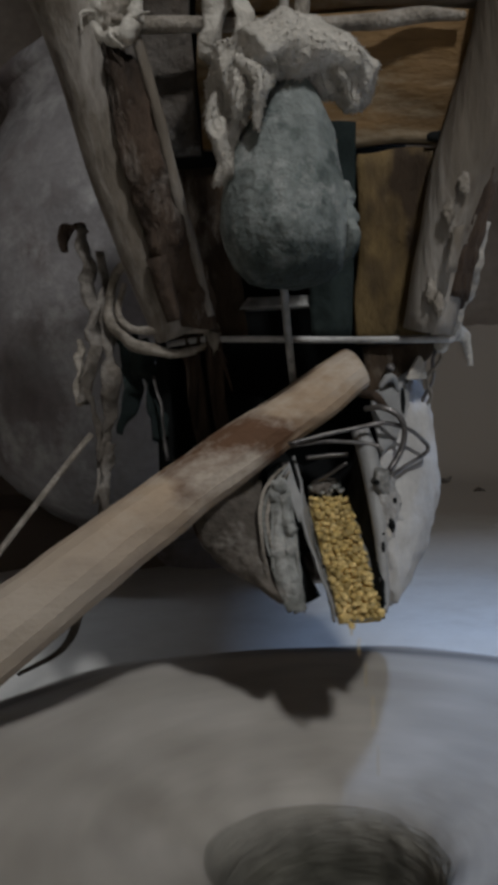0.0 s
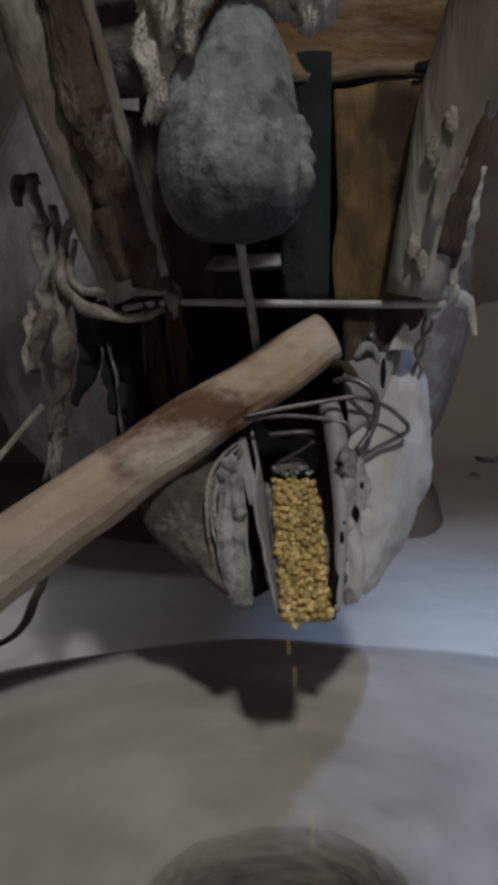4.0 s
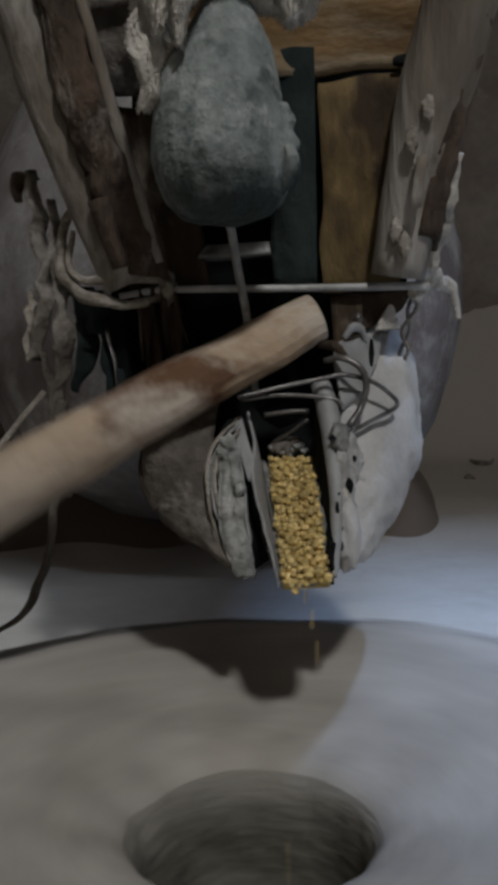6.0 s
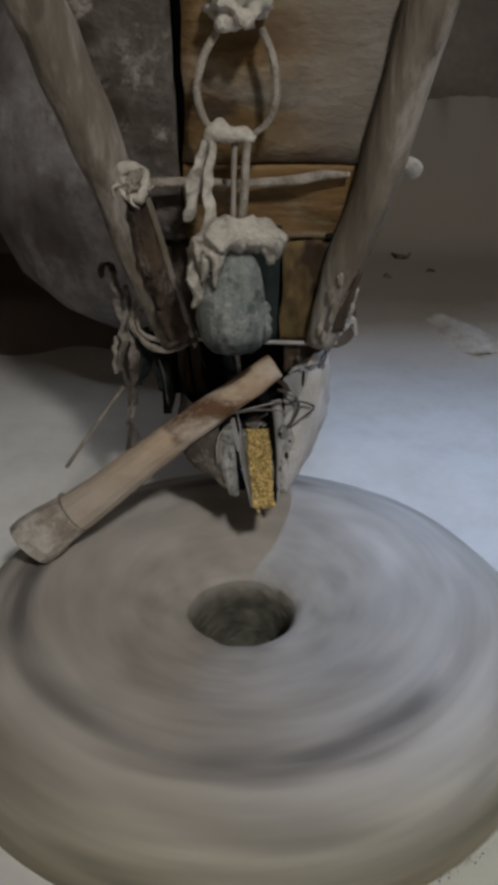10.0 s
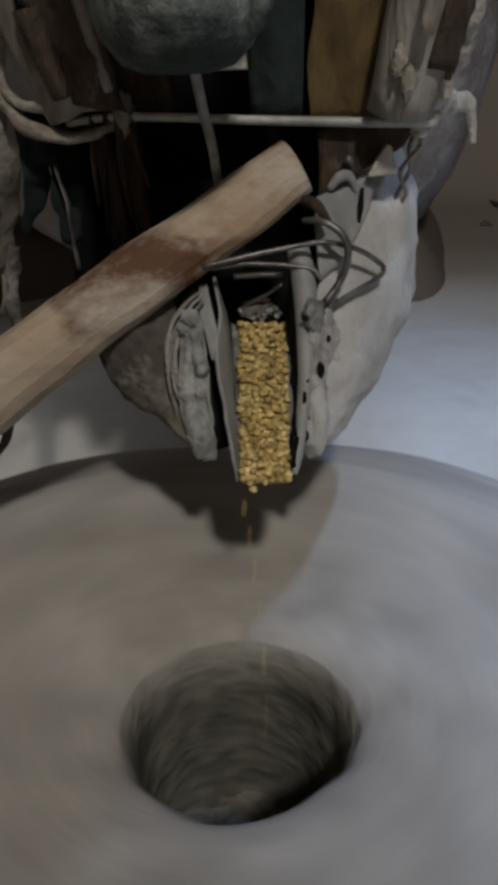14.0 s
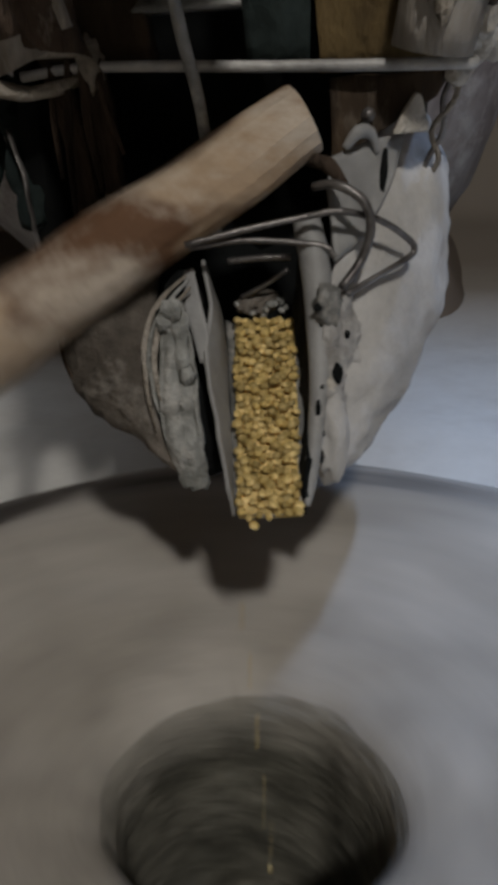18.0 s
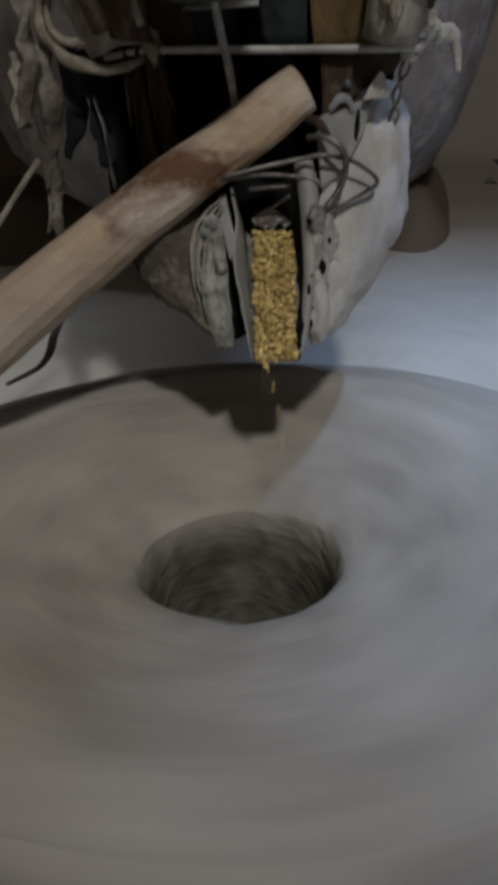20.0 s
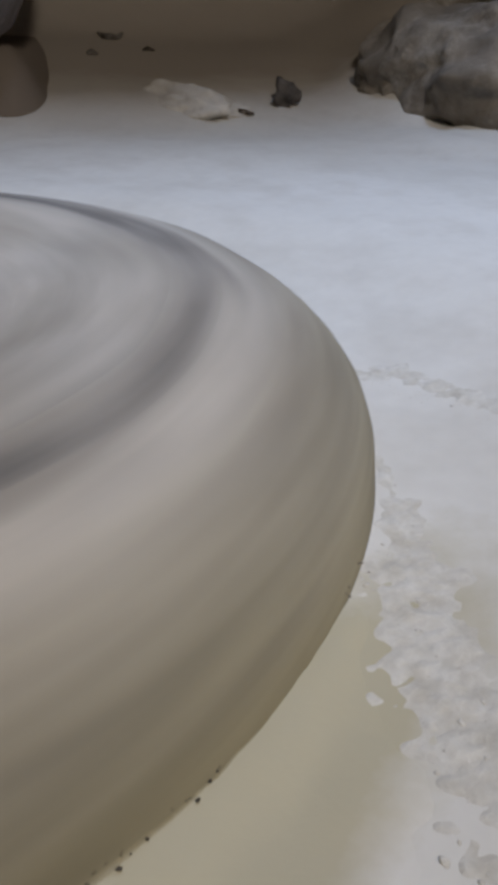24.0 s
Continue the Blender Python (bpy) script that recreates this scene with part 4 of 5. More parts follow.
# ---- feed shoe: hide and cloth pouch round a tin chute ----
shoe = empty("feed_shoe", pose(0.02, 0.15, 0.19), "feed shoe of stiff hide and cloth with a tin chute", "feed shoe")
hide = part("hide", shell([
    level(0.345, (-0.050, 0.165), (-0.095, 0.16), (-0.118, 0.19), (-0.122, 0.30), (-0.02, 0.43)),
    level(0.315, (-0.054, 0.152), (-0.104, 0.142), (-0.127, 0.175), (-0.127, 0.32), (-0.02, 0.43)),
    level(0.285, (-0.056, 0.138), (-0.10, 0.13), (-0.127, 0.160), (-0.124, 0.30), (-0.02, 0.40)),
    level(0.255, (-0.056, 0.126), (-0.09, 0.122), (-0.119, 0.150), (-0.112, 0.27), (-0.02, 0.36)),
    level(0.228, (-0.052, 0.119), (-0.075, 0.119), (-0.097, 0.142), (-0.08, 0.24), (-0.01, 0.31)),
    level(0.207, (-0.045, 0.115), (-0.058, 0.117), (-0.068, 0.140), (-0.055, 0.20), (0.0, 0.26)),
    level(0.192, (-0.022, 0.11), (-0.034, 0.115), (-0.040, 0.140), (-0.03, 0.18), (0.0, 0.22))], 0.005, 9, 7, 0.006, 2, 34), M_LEATHER, shoe, "dark stiff hide side")
part("seam", tube([(-0.126, 0.160, 0.30), (-0.127, 0.152, 0.28), (-0.119, 0.144, 0.254), (-0.099, 0.138, 0.230)], [0.0015, 0.0022, 0.0012], 7, 7, 0.4, 2), M_BARK, hide, "dark stitched seam")
cloth = part("cloth", shell([
    level(0.424, (0.105, 0.262), (0.117, 0.27), (0.130, 0.285), (0.126, 0.38), (0.0, 0.44)),
    level(0.385, (0.085, 0.215), (0.114, 0.235), (0.140, 0.272), (0.143, 0.38), (-0.02, 0.44)),
    level(0.34, (0.066, 0.162), (0.105, 0.190), (0.143, 0.252), (0.145, 0.38), (-0.02, 0.43)),
    level(0.28, (0.06, 0.140), (0.102, 0.165), (0.141, 0.242), (0.140, 0.36), (-0.02, 0.40)),
    level(0.240, (0.062, 0.133), (0.097, 0.155), (0.126, 0.228), (0.118, 0.31), (-0.02, 0.34)),
    level(0.212, (0.066, 0.125), (0.085, 0.143), (0.104, 0.192), (0.09, 0.26), (-0.01, 0.28)),
    level(0.190, (0.060, 0.118), (0.071, 0.13), (0.080, 0.165), (0.06, 0.21), (0.0, 0.22))], 0.004, 11, 9, 0.0045, 7, 30), M_CLOTH, shoe, "pale dusty cloth side")
part("patch", shell([[(0.060, 0.172, 0.392), (0.085, 0.192, 0.402), (0.112, 0.228, 0.408)], [(0.062, 0.158, 0.355), (0.080, 0.174, 0.362), (0.104, 0.200, 0.378)], [(0.064, 0.148, 0.328), (0.078, 0.161, 0.338), (0.088, 0.174, 0.350)]], 0.003, 6, 6, 0.005, 5, 45), M_SHEET, cloth, "grey patch of sheeting")
part("tear", tube([(0.099, 0.196, 0.398), (0.098, 0.191, 0.383), (0.097, 0.188, 0.368)], [0.0016, 0.003, 0.0014], 5, 6, 0.4, 2), M_SHADE, cloth, "near-black strip for a shaded tear")
part("fold", tube([(0.071, 0.176, 0.398), (0.079, 0.176, 0.407), (0.088, 0.186, 0.406), (0.093, 0.194, 0.395)], [0.003, 0.005, 0.004, 0.002], 6, 8, 0.5, 4, 0.7), M_SHEET, cloth, "turned-over edge of the sheeting")
part("corner", shell([[(0.117, 0.200, 0.432), (0.121, 0.201, 0.431)], [(0.109, 0.198, 0.419), (0.125, 0.205, 0.419)], [(0.103, 0.196, 0.407), (0.128, 0.211, 0.409)]], 0.004, 4, 5, 0.003, 3), M_RAG, cloth, "white folded corner")
# sheet coloured near-black as the pouch's inner shade
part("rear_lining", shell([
    level(0.40, (-0.12, 0.24), (0.0, 0.36), (0.12, 0.28)), level(0.30, (-0.12, 0.22), (0.0, 0.32), (0.12, 0.25)), level(0.22, (-0.08, 0.2), (0.0, 0.24), (0.09, 0.2))], 0.004, 6, 5, 0.003, 2), M_SHADE, shoe, "near-black sheet for the shaded inside of the pouch")

# added sheet: blocks light and paints the gap beside the chute as shade
part("front_lining", shell([[(-0.048, 0.150, 0.315), (-0.036, 0.152, 0.325), (-0.024, 0.162, 0.30)], [(-0.048, 0.135, 0.25), (-0.034, 0.134, 0.25), (-0.019, 0.140, 0.235)], [(-0.032, 0.120, 0.19), (-0.018, 0.116, 0.19), (-0.004, 0.104, 0.20)]], 0.003, 5, 5, 0.002, 4), M_SHADE, shoe, "added near-black sheet for the shaded gap beside the chute")
chute = part("chute", shell([[(-0.014, 0.19, 0.282), (0.012, 0.186, 0.272), (0.040, 0.19, 0.282)], [(-0.004, 0.13, 0.236), (0.02, 0.128, 0.227), (0.046, 0.13, 0.236)], [(0.005, 0.066, 0.190), (0.026, 0.064, 0.184), (0.048, 0.068, 0.190)]], 0.002, 6, 7, 0.001, 1), M_TIN, shoe, "dull tin chute")
part("cheek", shell([[(-0.021, 0.150, 0.332), (-0.015, 0.138, 0.303), (-0.018, 0.122, 0.278), (-0.010, 0.100, 0.243), (0.003, 0.064, 0.204)], [(-0.016, 0.160, 0.312), (-0.012, 0.148, 0.288), (-0.011, 0.129, 0.262), (-0.004, 0.101, 0.228), (0.005, 0.065, 0.194)], [(-0.013, 0.185, 0.278), (-0.009, 0.165, 0.262), (-0.004, 0.135, 0.238), (0.001, 0.102, 0.212), (0.006, 0.066, 0.184)]], 0.0025, 8, 5, 0.0014, 4, 40), M_SHEET, chute, "bent tin cheek")
# this cheek is near-black to show its inner face in shade
part("cheek", shell([[(0.046, 0.158, 0.345), (0.050, 0.146, 0.31), (0.053, 0.128, 0.27), (0.053, 0.100, 0.235), (0.050, 0.066, 0.204)], [(0.040, 0.178, 0.30), (0.044, 0.160, 0.275), (0.048, 0.132, 0.246), (0.050, 0.102, 0.22), (0.049, 0.068, 0.192)], [(0.040, 0.185, 0.28), (0.043, 0.165, 0.262), (0.046, 0.135, 0.238), (0.048, 0.102, 0.212), (0.049, 0.068, 0.185)]], 0.003, 6, 4, 0.003, 6, 50), M_SHADE, chute, "tin cheek painted near-black for shade")
part("rolled_edge", tube([(0.047, 0.160, 0.354), (0.053, 0.148, 0.328), (0.056, 0.134, 0.29), (0.056, 0.112, 0.25), (0.052, 0.078, 0.206), (0.050, 0.066, 0.192)], [0.0095, 0.0105, 0.0085, 0.006, 0.0042, 0.002], 9, 14, 0.05, 3), M_SHEET, chute, "rolled tin edge")
part("tongue", shell([[(-0.033, 0.146, 0.325), (-0.027, 0.145, 0.327)], [(-0.033, 0.137, 0.303), (-0.021, 0.136, 0.303)], [(-0.027, 0.129, 0.285), (-0.016, 0.128, 0.285)], [(-0.021, 0.122, 0.268), (-0.017, 0.121, 0.268)]], 0.0025, 5, 6, 0.0016, 3, 50), M_SHEET, chute, "torn tin tongue")
PLEAT = [[], [], [], [], [], []]
for k, (x0, x1, y, z) in enumerate(((-0.047, -0.034, 0.127, 0.305), (-0.048, -0.027, 0.121, 0.285), (-0.050, -0.023, 0.116, 0.255), (-0.049, -0.021, 0.112, 0.225), (-0.043, -0.018, 0.110, 0.20), (-0.035, -0.018, 0.109, 0.183))):
    for q in range(7):
        PLEAT[k].append((x0 + (x1 - x0) * q / 6, y + (0.0025 if q % 2 else -0.002) * (1.3 if (q + k) % 4 == 1 else 0.5) + 0.003 * abs(q - 3) / 3, z + 0.002 * (q % 3)))
stuffing = part("stuffing_rag", shell(PLEAT, 0.004, 6, 10, 0.0038, 5, 60), M_WAD, shoe, "grey wadded rag")
for k, (x, y, z, r) in enumerate(((-0.038, 0.118, 0.304, 0.0065), (-0.044, 0.119, 0.296, 0.005), (-0.029, 0.112, 0.262, 0.005))):
    part("lump", blob((x, y, z), (r, r * 0.7, r * 1.1), 0.6, 6, k + 3.0, 3), M_WAD, stuffing)
for k, (dx, dz, low) in enumerate(((0.0, 0.0, 0.226), (0.0038, -0.003, 0.236), (0.0072, -0.007, 0.242))):
    part("fold", tube([(-0.030 + 0.3 * dx, 0.131, 0.324 + dz), (-0.047 + dx, 0.126, 0.309 + dz), (-0.0575 + dx, 0.120, 0.285), (-0.0575 + dx, 0.1145, 0.255), (-0.0535 + dx, 0.112, low)], [0.001, 0.002, 0.0024, 0.002, 0.0008], 8, 7, 0.45, k + 1.0, 0.6, None, 70), M_WAD if k == 1 else M_ROPE, stuffing, "pale cloth edge")
torn = part("torn_lining", shell([
    [(0.057, 0.138, 0.315), (0.064, 0.139, 0.312), (0.072, 0.146, 0.308), (0.081, 0.168, 0.303)],
    [(0.058, 0.127, 0.292), (0.066, 0.128, 0.288), (0.076, 0.138, 0.283), (0.088, 0.166, 0.277)],
    [(0.057, 0.117, 0.266), (0.064, 0.119, 0.263), (0.071, 0.127, 0.258), (0.080, 0.156, 0.252)],
    [(0.056, 0.109, 0.238), (0.061, 0.112, 0.236), (0.067, 0.118, 0.233), (0.074, 0.146, 0.228)],
    [(0.054, 0.103, 0.212), (0.058, 0.105, 0.210), (0.062, 0.110, 0.208), (0.068, 0.136, 0.206)]], 0.003, 9, 8, 0.0055, 8, 62), M_TORN, shoe, "torn crumpled lining")
# blobs paint the shade of small gaps in the lining
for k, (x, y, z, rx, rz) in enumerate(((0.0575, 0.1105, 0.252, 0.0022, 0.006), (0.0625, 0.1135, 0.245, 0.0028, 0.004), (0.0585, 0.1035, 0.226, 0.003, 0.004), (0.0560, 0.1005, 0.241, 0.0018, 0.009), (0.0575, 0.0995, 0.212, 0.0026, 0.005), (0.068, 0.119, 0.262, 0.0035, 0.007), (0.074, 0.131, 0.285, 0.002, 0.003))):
    part("hole", blob((x, y, z), (rx, 0.0025, rz), 0.5, 6, k + 2.0, 2), M_SHADE, torn, "near-black blob for a shaded gap in the lining")
lump = part("crumple", blob((0.061, 0.130, 0.303), (0.009, 0.008, 0.014), 0.7, 6, 2, 3), M_TIN, shoe, "crumpled tin")
part("hole", blob((0.055, 0.1215, 0.304), (0.003, 0.002, 0.0025), 0.2, 4, 1, 2), M_SHADE, lump)
for k, (a, b, c, r) in enumerate((((0.060, 0.128, 0.295), (0.068, 0.126, 0.272), (0.064, 0.122, 0.245), 0.005), ((0.066, 0.132, 0.29), (0.080, 0.145, 0.268), (0.086, 0.150, 0.262), 0.006), ((0.062, 0.125, 0.268), (0.066, 0.12, 0.24), (0.062, 0.112, 0.215), 0.004))):
    part("crease", tube([a, b, c], [r, r * 1.1, r * 0.5], 7, 8, 0.7, k + 2.0, 0.6, None, 50), M_CLOTH if k else M_TIN, shoe, "torn crease")
part("wad", blob((0.0640, 0.112, 0.218), (0.0115, 0.012, 0.031), 0.22, 5, 5, 4), M_CLOTH, shoe, "white wad of rag")
part("wad", blob((0.062, 0.118, 0.252), (0.006, 0.006, 0.008), 0.6, 6, 6, 3), M_RAG, shoe)
for k, (pts, r) in enumerate((
    ([(-0.028, 0.122, 0.344), (0.01, 0.130, 0.352), (0.045, 0.138, 0.358), (0.069, 0.140, 0.361), (0.095, 0.152, 0.354), (0.114, 0.170, 0.341), (0.119, 0.174, 0.334), (0.114, 0.170, 0.328), (0.09, 0.152, 0.317), (0.073, 0.138, 0.309)], 0.0022),
    ([(-0.026, 0.126, 0.342), (0.01, 0.134, 0.345), (0.045, 0.142, 0.342), (0.060, 0.144, 0.339), (0.066, 0.14, 0.333)], 0.002),
    ([(0.052, 0.155, 0.376), (0.066, 0.142, 0.377), (0.082, 0.138, 0.368), (0.088, 0.140, 0.352), (0.083, 0.138, 0.332), (0.070, 0.132, 0.314)], 0.003),
    ([(-0.008, 0.172, 0.328), (0.015, 0.17, 0.330), (0.036, 0.17, 0.330)], 0.0025),
    ([(0.0, 0.178, 0.302), (0.018, 0.172, 0.312), (0.034, 0.17, 0.322)], 0.002),
)):
    part("wire", tube(pts, [r, r], 7, 8, 0.08, k + 1.0), M_WIRE, shoe, "bent iron wire")
part("peg", tube([(0.048, 0.165, 0.392), (0.062, 0.150, 0.388), (0.072, 0.146, 0.376)], [0.004, 0.005, 0.003], 6, 10, 0.3, 2), M_BARK, shoe, "dark wooden peg")

# ---- maize in the chute ----
random.seed(11)
maize = empty("maize", pose(0.02, 0.12, 0.22), "yellow split maize sliding down the tin chute", "maize")
A, B, C, D = Vector((-0.006, 0.182, 0.286)), Vector((0.036, 0.186, 0.285)), Vector((0.047, 0.063, 0.1925)), Vector((0.008, 0.060, 0.1925))
SINK = Vector((0, 0.0012, -0.0022))
part("grain_bed", slab([A + SINK, B + SINK, C + SINK, D + SINK], (0, 0.006, -0.008), 10, 0.002, 3), M_GRAIN, maize, "packed lower maize")
KERNELS = []
for k in range(4):
    bm = bmesh.new()
    made = bmesh.ops.create_icosphere(bm, subdivisions=1, radius=1.0)["verts"]
    for v in made:
        v.co = Vector((v.co.x * 0.0039, v.co.y * 0.0032, v.co.z * 0.0027)) * (1 + 0.2 * noise.noise(v.co * 1.5 + Vector((k * 5, 0, 0))))
    me = bpy.data.meshes.new("kernel")
    for f in bm.faces:
        f.smooth = True
    bm.to_mesh(me)
    bm.free()
    me.materials.append(M_GRAIN)
    KERNELS.append(me)
CRUMBS = []
for me in KERNELS:
    small = me.copy()
    small.transform(Matrix.Scale(0.95, 4))
    small.materials.clear()
    small.materials.append(M_WAD)
    CRUMBS.append(small)
base_inv = placed(maize).inverted()


def kernel(p, turn=True):
    ob = new("kernel", random.choice(KERNELS))
    ob.parent = maize
    ob.matrix_parent_inverse = base_inv
    ob.matrix_basis = Matrix.LocRotScale(p, Euler([random.uniform(-0.7, 0.7), random.uniform(-0.7, 0.7), random.uniform(0, 6.3)]), Vector((1, 1, 1)) * random.uniform(0.8, 1.25))
    return ob


slope = (B - A).cross(D - A).normalized()
slope = slope if slope.z > 0 else -slope
for i in range(27):
    for j in range(8):
        u, v = (j + 0.5 + random.uniform(-0.4, 0.4)) / 8, (i + 0.5 + random.uniform(-0.4, 0.4)) / 27
        kernel(A.lerp(B, u).lerp(D.lerp(C, u), v) + slope * random.uniform(0.0, 0.002))
for i in range(74):
    u, v = random.uniform(0.08, 0.92), random.uniform(0.02, 1.0)
    kernel(A.lerp(B, u).lerp(D.lerp(C, u), v) + slope * random.uniform(0.0025, 0.0045))
for x, y, z in ((0.010, 0.059, 0.190), (0.015, 0.057, 0.187), (0.021, 0.058, 0.189), (0.027, 0.058, 0.188), (0.033, 0.059, 0.19), (0.039, 0.060, 0.19), (0.045, 0.061, 0.191), (0.018, 0.056, 0.183)):
    kernel(Vector((x, y, z)))
for k in range(18):
    ob = kernel(Vector((random.uniform(-0.006, 0.034), random.uniform(0.176, 0.192), 0.289 + random.uniform(0.0, 0.012))))
    ob.name, ob.data = "crumb", CRUMBS[k % 4]
# dusty lumps where the chute leaves the pouch
lumps = tagged(finish("meal_clod", blob((0.006, 0.186, 0.296), (0.012, 0.01, 0.008), 0.6, 6, 2, 3), M_LEATHER), "dusty clod of meal above the maize", "clod")
clods = [lumps, copy_thing(lumps, pose(0.018, 0.004, 0.002, 0, 0, 3))]
FALLING = []
GRAINS = []
for me in KERNELS:
    small = me.copy()
    small.transform(Matrix.Scale(0.7, 4))
    GRAINS.append(small)
for k in range(6):
    ob = new("falling_kernel", GRAINS[k % 4])
    FALLING.append(tagged(ob, "yellow maize kernel dropping from the chute", "maize kernel", "maize dropping into the eye"))

# ---- log that rides on the stone ----
TIP, FOOT = Vector((0.047, 0.168, 0.420)), Vector((-0.405, 0.058, 0.108))
log = empty("damsel_log", Matrix.Translation(TIP), "hewn peeled log riding on the millstone", "log")
AX = (FOOT - TIP).normalized()


def log_line(a, b, n, seed):
    return [TIP.lerp(FOOT, a + (b - a) * i / n) + wob((i * 0.31, seed, 2), 1.0, 0.008, seed) for i in range(n + 1)]


shaft = part("shaft", tube(log_line(0.0, 0.83, 7, 3), [0.0235, 0.0265, 0.028, 0.029, 0.031, 0.033, 0.036, 0.039], 7, 16, 0.09, 4, 1.0, None, 20), M_LOG, log, "worn pale shaft with red-brown scars", False)
part("foot", tube([TIP.lerp(FOOT, 0.815), TIP.lerp(FOOT, 0.88), TIP.lerp(FOOT, 0.93), TIP.lerp(FOOT, 0.985) + Vector((0, 0, -0.006))], [0.039, 0.043, 0.048, 0.051, 0.047], 7, 12, 0.16, 6, 1.0, None, 16), M_LOG_FOOT, log, "splayed grey foot", False)
ring_c, e1 = TIP.lerp(FOOT, 0.815), AX.orthogonal().normalized()
e2 = AX.cross(e1)
part("binding", tube([ring_c + (e1 * math.cos(a) + e2 * math.sin(a)) * 0.0405 for a in [i * math.pi / 6 for i in range(13)]], [0.0016, 0.0016], 3, 6, 0.3, 1), M_ROPE, log, "thin wire binding")

# ---- floor clutter ----
def drift_edge(a):
    """How far the fresh meal reaches from the stone, by the angle in degrees."""
    return 0.535 + 0.0025 * (-20 - a) + 0.00003 * (-20 - a) ** 2


bm = bmesh.new()
rows = []
for k in range(12):
    ring = []
    for j in range(121):
        a = -100 + 66 * j / 120
        out = drift_edge(a) + 0.012 * noise.noise(Vector((a * 0.12, 1, 2))) + 0.005 * noise.noise(Vector((a * 0.6, 1, 5)))
        r = 0.50 + (out - 0.50) * k / 11
        x, y = r * math.cos(radians(a)), r * math.sin(radians(a))
        ridge = 0.007 * math.exp(-(((r - 0.552) / 0.008) ** 2)) * smooth_step(-95, -80, a) * (1 - smooth_step(-44, -38, a))
        fade = smooth_step(-54, -38, a + 10 * noise.noise(Vector((r * 14, a * 0.12, 4))))
        z = floor_z(x, y) + ridge + 0.003 * (1 - smooth_step(0.6, 1.0, k / 11)) - 0.0025 * smooth_step(0.8, 1.0, k / 11) - 0.006 * fade
        ring.append(bm.verts.new((x, y, z + 0.0014 * noise.noise(Vector((x * 60, y * 60, 1))) + 0.0022 * noise.noise(Vector((x * 22, y * 22, 4))))))
    rows.append(ring)
for p, q in zip(rows, rows[1:]):
    for j in range(120):
        bm.faces.new((p[j], p[j + 1], q[j + 1], q[j]))
tagged(finish("fresh_meal", bm, M_DRIFT), "drift of fresh yellowish meal beside the millstone", "meal", kind="stuff")


# flour trampled into ruffles along the edge of the fresh meal
RUFFLE = [((0.535, -0.03), (0.60, -0.06), 0.018), ((0.60, -0.06), (0.645, -0.165), 0.016), ((0.508, -0.20), (0.494, -0.27), 0.008), ((0.494, -0.27), (0.465, -0.34), 0.018), ((0.465, -0.34), (0.437, -0.42), 0.034), ((0.437, -0.42), (0.43, -0.56), 0.036)]


def ruffled(x, y):
    best = 0.0
    rag = 0.8 * noise.noise(Vector((x * 55, y * 55, 2))) + 0.3 * noise.noise(Vector((x * 120, y * 120, 6)))
    for (ax, ay), (bx, by), w in RUFFLE:
        u = max(0.0, min(1.0, ((x - ax) * (bx - ax) + (y - ay) * (by - ay)) / ((bx - ax) ** 2 + (by - ay) ** 2)))
        d = math.hypot(x - ax - u * (bx - ax), y - ay - u * (by - ay)) / w
        best = max(best, 1 - smooth_step(0.2, 1.4, d + rag))
    return best


bm = bmesh.new()
net = {}
for i in range(141):
    for j in range(281):
        x, y = 0.37 + 0.0021 * i, -0.61 + 0.0021 * j
        m = ruffled(x, y)
        if m > 0:
            ridge = noise.noise(Vector((x * 60, y * 75, 7))) + 0.9 * noise.noise(Vector((x * 120, y * 150, 3))) + 0.3
            net[i, j] = bm.verts.new((x, y, floor_z(x, y) + m * (0.0007 + 0.0015 * ridge) - (1 - m) * 0.0010))
for i, j in net:
    quad = [net.get(k) for k in ((i, j), (i + 1, j), (i + 1, j + 1), (i, j + 1))]
    if all(quad):
        bm.faces.new(quad)
bmesh.ops.delete(bm, geom=[v for v in bm.verts if not v.link_faces], context="VERTS")
tagged(finish("trampled_flour", bm, M_TRAMPLED), "ruffled trampled flour along the edge of the meal", "flour", kind="stuff")

random.seed(5)
ICO = bmesh.new()
bmesh.ops.create_icosphere(ICO, subdivisions=2, radius=1.0)
ICO.verts.ensure_lookup_table()
PTS, TRIS = [v.co.copy() for v in ICO.verts], [[v.index for v in f.verts] for f in ICO.faces]
ICO.free()


def scatter(name, spots, mat, label, category, lift=0.0):
    """Many small lumps, each (x, y, size, flatness), resting on the floor."""
    verts, faces = [], []
    for x, y, s, flat in spots:
        z, n0, turn = floor_z(x, y) + lift + 0.1 * s * flat + 0.0004, len(verts), random.uniform(0, 6.3)
        c, d = math.cos(turn), math.sin(turn)
        for p in PTS:
            q = p * (1 + 0.55 * noise.noise(p * 1.3 + Vector((x * 90, y * 90, 0))))
            verts.append((x + (q.x * c * 1.4 - q.y * d) * s, y + (q.x * d * 1.4 + q.y * c) * s, z + q.z * s * flat))
        faces += [[i + n0 for i in t] for t in TRIS]
    me = bpy.data.meshes.new(name)
    me.from_pydata(verts, [], faces)
    for f in me.polygons:
        f.use_smooth = True
    me.materials.append(mat)
    tagged(new(name, me), label, category, kind="stuff")


def at(r, a):
    return r * math.cos(radians(a)), r * math.sin(radians(a))


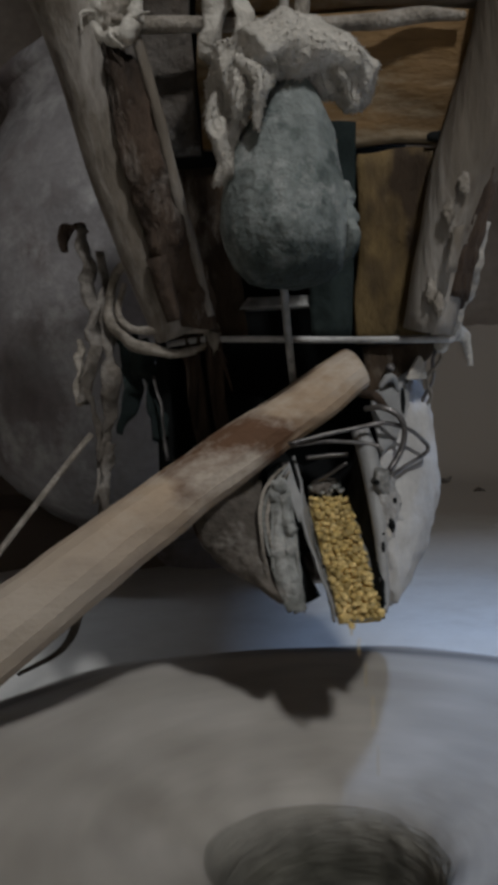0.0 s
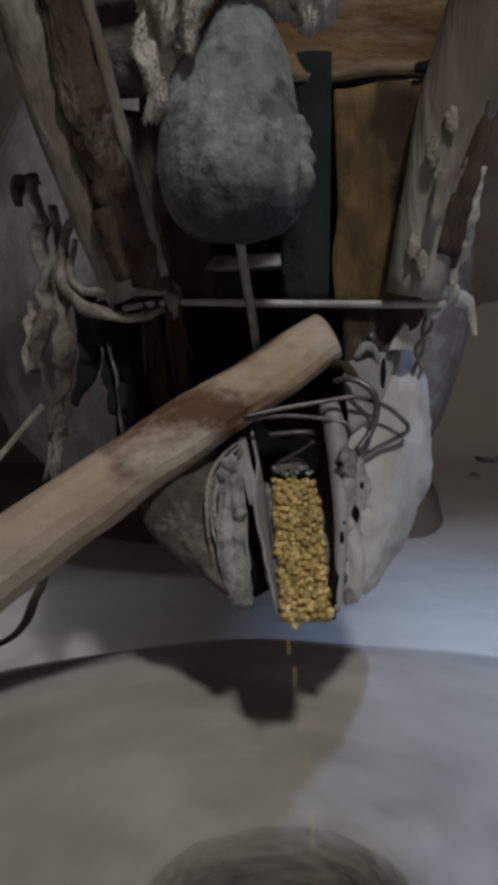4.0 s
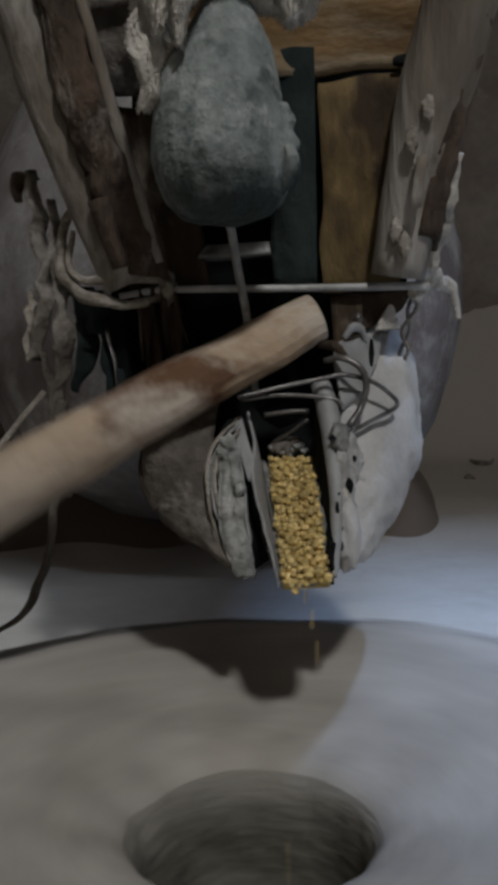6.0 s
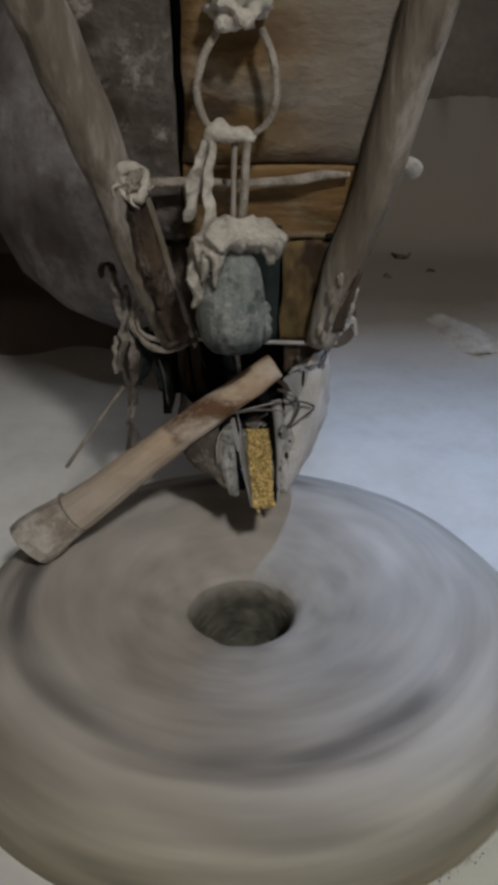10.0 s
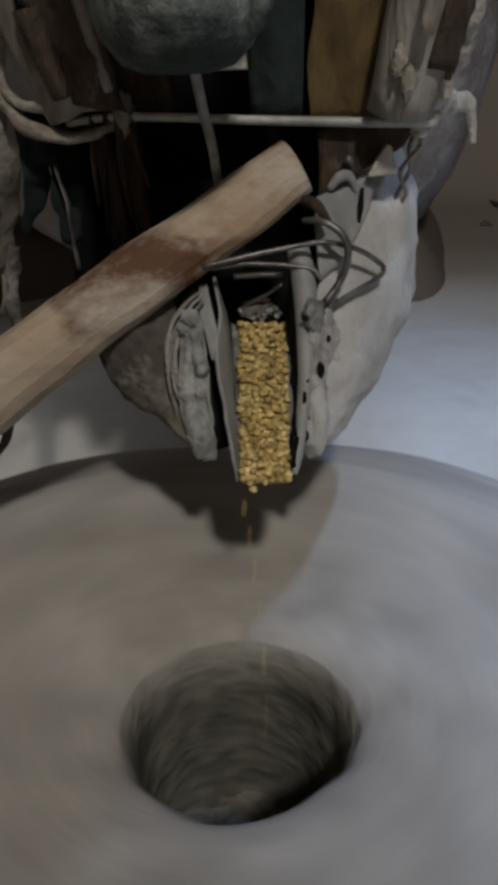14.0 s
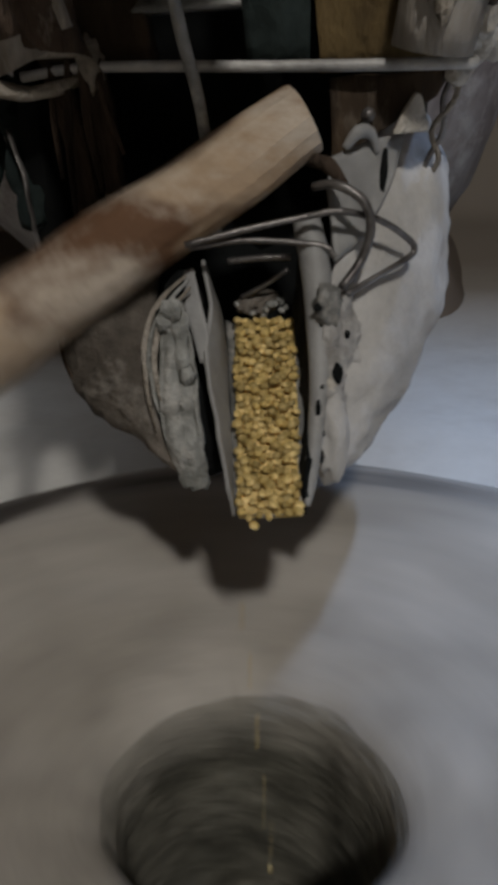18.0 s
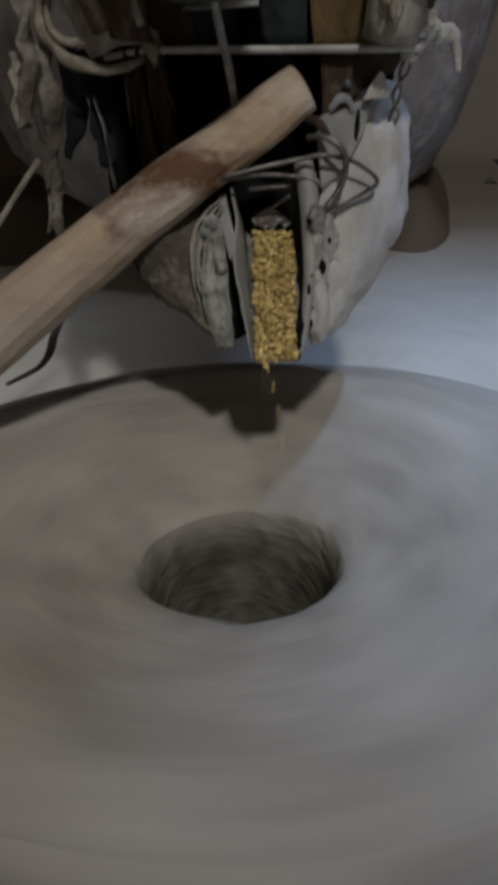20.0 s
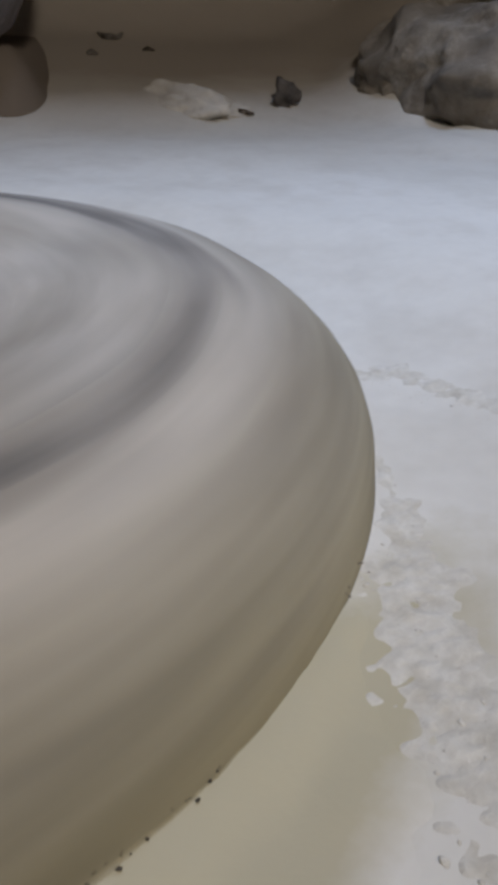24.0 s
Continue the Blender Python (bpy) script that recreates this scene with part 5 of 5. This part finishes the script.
spots = []
for k in range(230):
    f = random.random()
    size = random.uniform(0.0005, 0.0013) * (1.7 if random.random() < 0.1 else 1)
    if f < 0.26:
        u = random.random()
        x, y = 0.535 + 0.10 * u + random.gauss(0, 0.006), -0.04 - 0.06 * u - 0.11 * u * u + random.gauss(0, 0.008)
        size *= 0.6
    elif f < 0.42:
        x, y = at(0.552 + random.gauss(0, 0.005), random.uniform(-75, -36))
    else:
        a = random.uniform(-88, -24)
        x, y = at(drift_edge(a) + random.gauss(0.0, 0.015), a)
    spots.append((x, y, size, random.uniform(0.12, 0.26)))
scatter("flour_crumbs", spots, M_CRUMB, "loose pale crumbs of caked flour beside the stone", "crumbs")
spots = []
for k in range(48):
    a = random.choice((-64, -58, -38)) + random.gauss(0, 3)
    x, y = at(0.537 + abs(random.gauss(0, 0.005)), a)
    spots.append((x, y, random.uniform(0.0004, 0.0010), 0.6))
scatter("bran_flakes", spots, M_LEATHER, "dark specks of bran along the stone's foot", "bran", 0.008)

heap = empty("flour_heap", pose(0.75, 1.5, 0.0), "small ragged heap of pale flour with a stick in it", "flour heap")
part("mound", blob((0.775, 1.56, 0.03), (0.085, 0.17, 0.062), 0.42, 3.2, 4, 5, None, lambda p: Vector((p.x + 0.4 * (1.52 - p.y), p.y, p.z))), M_HEAP, heap)
part("mound", blob((0.85, 1.47, 0.018), (0.085, 0.075, 0.030), 0.45, 3.0, 7, 4), M_HEAP, heap)
part("stick", tube([(0.868, 1.44, 0.038), (0.895, 1.42, 0.034), (0.924, 1.41, 0.030)], [0.005, 0.008, 0.004], 5, 8, 0.5, 1), M_BARK, heap, "dark broken stick")
tagged(finish("dark_stone", blob((1.045, 1.50, floor_z(1.045, 1.5) + 0.022), (0.033, 0.03, 0.036), 0.9, 4, 3, 3), M_STONE_SHARD), "small dark wedge of stone in the flour", "stone")
def bit(pts, radii, seed, label):
    pts = [(x, y, floor_z(x, y) + dz) for x, y, dz in pts]
    tagged(finish("bark_bit", tube(pts, radii, 5, 8, 0.6, seed, 0.6), M_PLANK_GREY), label, "bark")


bit([(0.635, 2.29, 0.014), (0.655, 2.265, 0.006), (0.675, 2.26, 0.004), (0.70, 2.265, 0.006), (0.722, 2.29, 0.016)], [0.004, 0.011, 0.014, 0.010, 0.004], 1, "dark curled bit of bark on the brown earth")
bit([(0.565, 2.05, 0.004), (0.58, 2.055, 0.008), (0.60, 2.05, 0.004)], [0.004, 0.010, 0.004], 2, "dark crumb of bark in the flour")
bit([(0.76, 2.12, 0.004), (0.78, 2.13, 0.006), (0.80, 2.12, 0.003)], [0.004, 0.008, 0.004], 3, "small dark crumb of bark")


def boulder(x, y, a, b, c, seed, lump, label):
    """A rough rock, knobbly at three sizes, sunk a little in the flour."""
    bm = blob((x, y, floor_z(x, y) - 0.02), (a, b, c), lump, 2.6, seed, 6)
    for v in bm.verts:
        v.co += wob(v.co, 9, 0.022, seed) + wob(v.co, 24, 0.009, seed + 3)
    tagged(finish("boulder", bm, M_ROCK), label, "boulder", "boulders by the wall")


boulder(1.68, 1.38, 0.37, 0.42, 0.17, 2.0, 0.35, "broad brown boulder half buried in flour")
boulder(2.2, 1.5, 0.4, 0.4, 0.3, 3.0, 0.35, "brown rough boulder half buried in flour")
boulder(2.1, 2.25, 0.35, 0.3, 0.35, 4.0, 0.35, "brown rough boulder against the mud wall")
boulder(1.37, 1.46, 0.09, 0.10, 0.07, 6.0, 0.35, "small dark jagged rock beside the broad boulder")


# ---- what moves ----
PERIOD, PEAK, LIFT = 0.5536, 9.215, 13.5
SWING = Vector((AX.y, -AX.x, 0)).normalized()


def lifted(t):
    ph = ((t - PEAK) / PERIOD + 0.5) % 1.0 - 0.5
    return LIFT * math.cos(min(1.0, abs(ph) / (0.17 if ph < 0 else 0.36)) * math.pi / 2) ** 2


SHAKEN = [(ob, ob.matrix_basis.copy()) for ob in (shoe, maize, *clods)]
PIVOT = Vector((0.0, 0.24, 0.45))


def shaken(t):
    ph = 2 * math.pi * (t - PEAK) / PERIOD
    swing = Matrix.Rotation(radians(0.9 * math.sin(ph)), 4, "X") @ Matrix.Rotation(radians(0.7 * math.cos(2 * ph)), 4, "Y")
    return Matrix.Translation(PIVOT) @ swing @ Matrix.Translation(-PIVOT)


LIPS = [(0.012, 0.060, 0.186), (0.018, 0.058, 0.186), (0.024, 0.058, 0.187), (0.030, 0.059, 0.188), (0.036, 0.060, 0.189), (0.041, 0.061, 0.19)]


def fall(k, t):
    """Maize dropping from the chute's lip into the eye, again and again."""
    x, y, z = LIPS[k % 6]
    s = (t * 4.3 + k * 0.1173) % 1.0
    return pose(x + (0.004 - x) * 0.35 * s, y - 0.055 * s, z - 0.30 * s * s - 0.02 * s, 300 * s, 90 * k, 40 * k)


def motions():
    walk(mill, [(i / 10, pose(0, 0, 0, 0, 0, 36.0 / PERIOD * i)) for i in range(241)])
    walk(log, [(i / 30, Matrix.Translation(TIP) @ Matrix.Rotation(radians(lifted(i / 30)), 4, SWING)) for i in range(721)])
    for ob, home in SHAKEN:
        walk(ob, [(i / 15, shaken(i / 15) @ home) for i in range(361)])
    for k, ob in enumerate(FALLING):
        walk(ob, [(i / 30, fall(k, i / 30)) for i in range(721)])


motions()
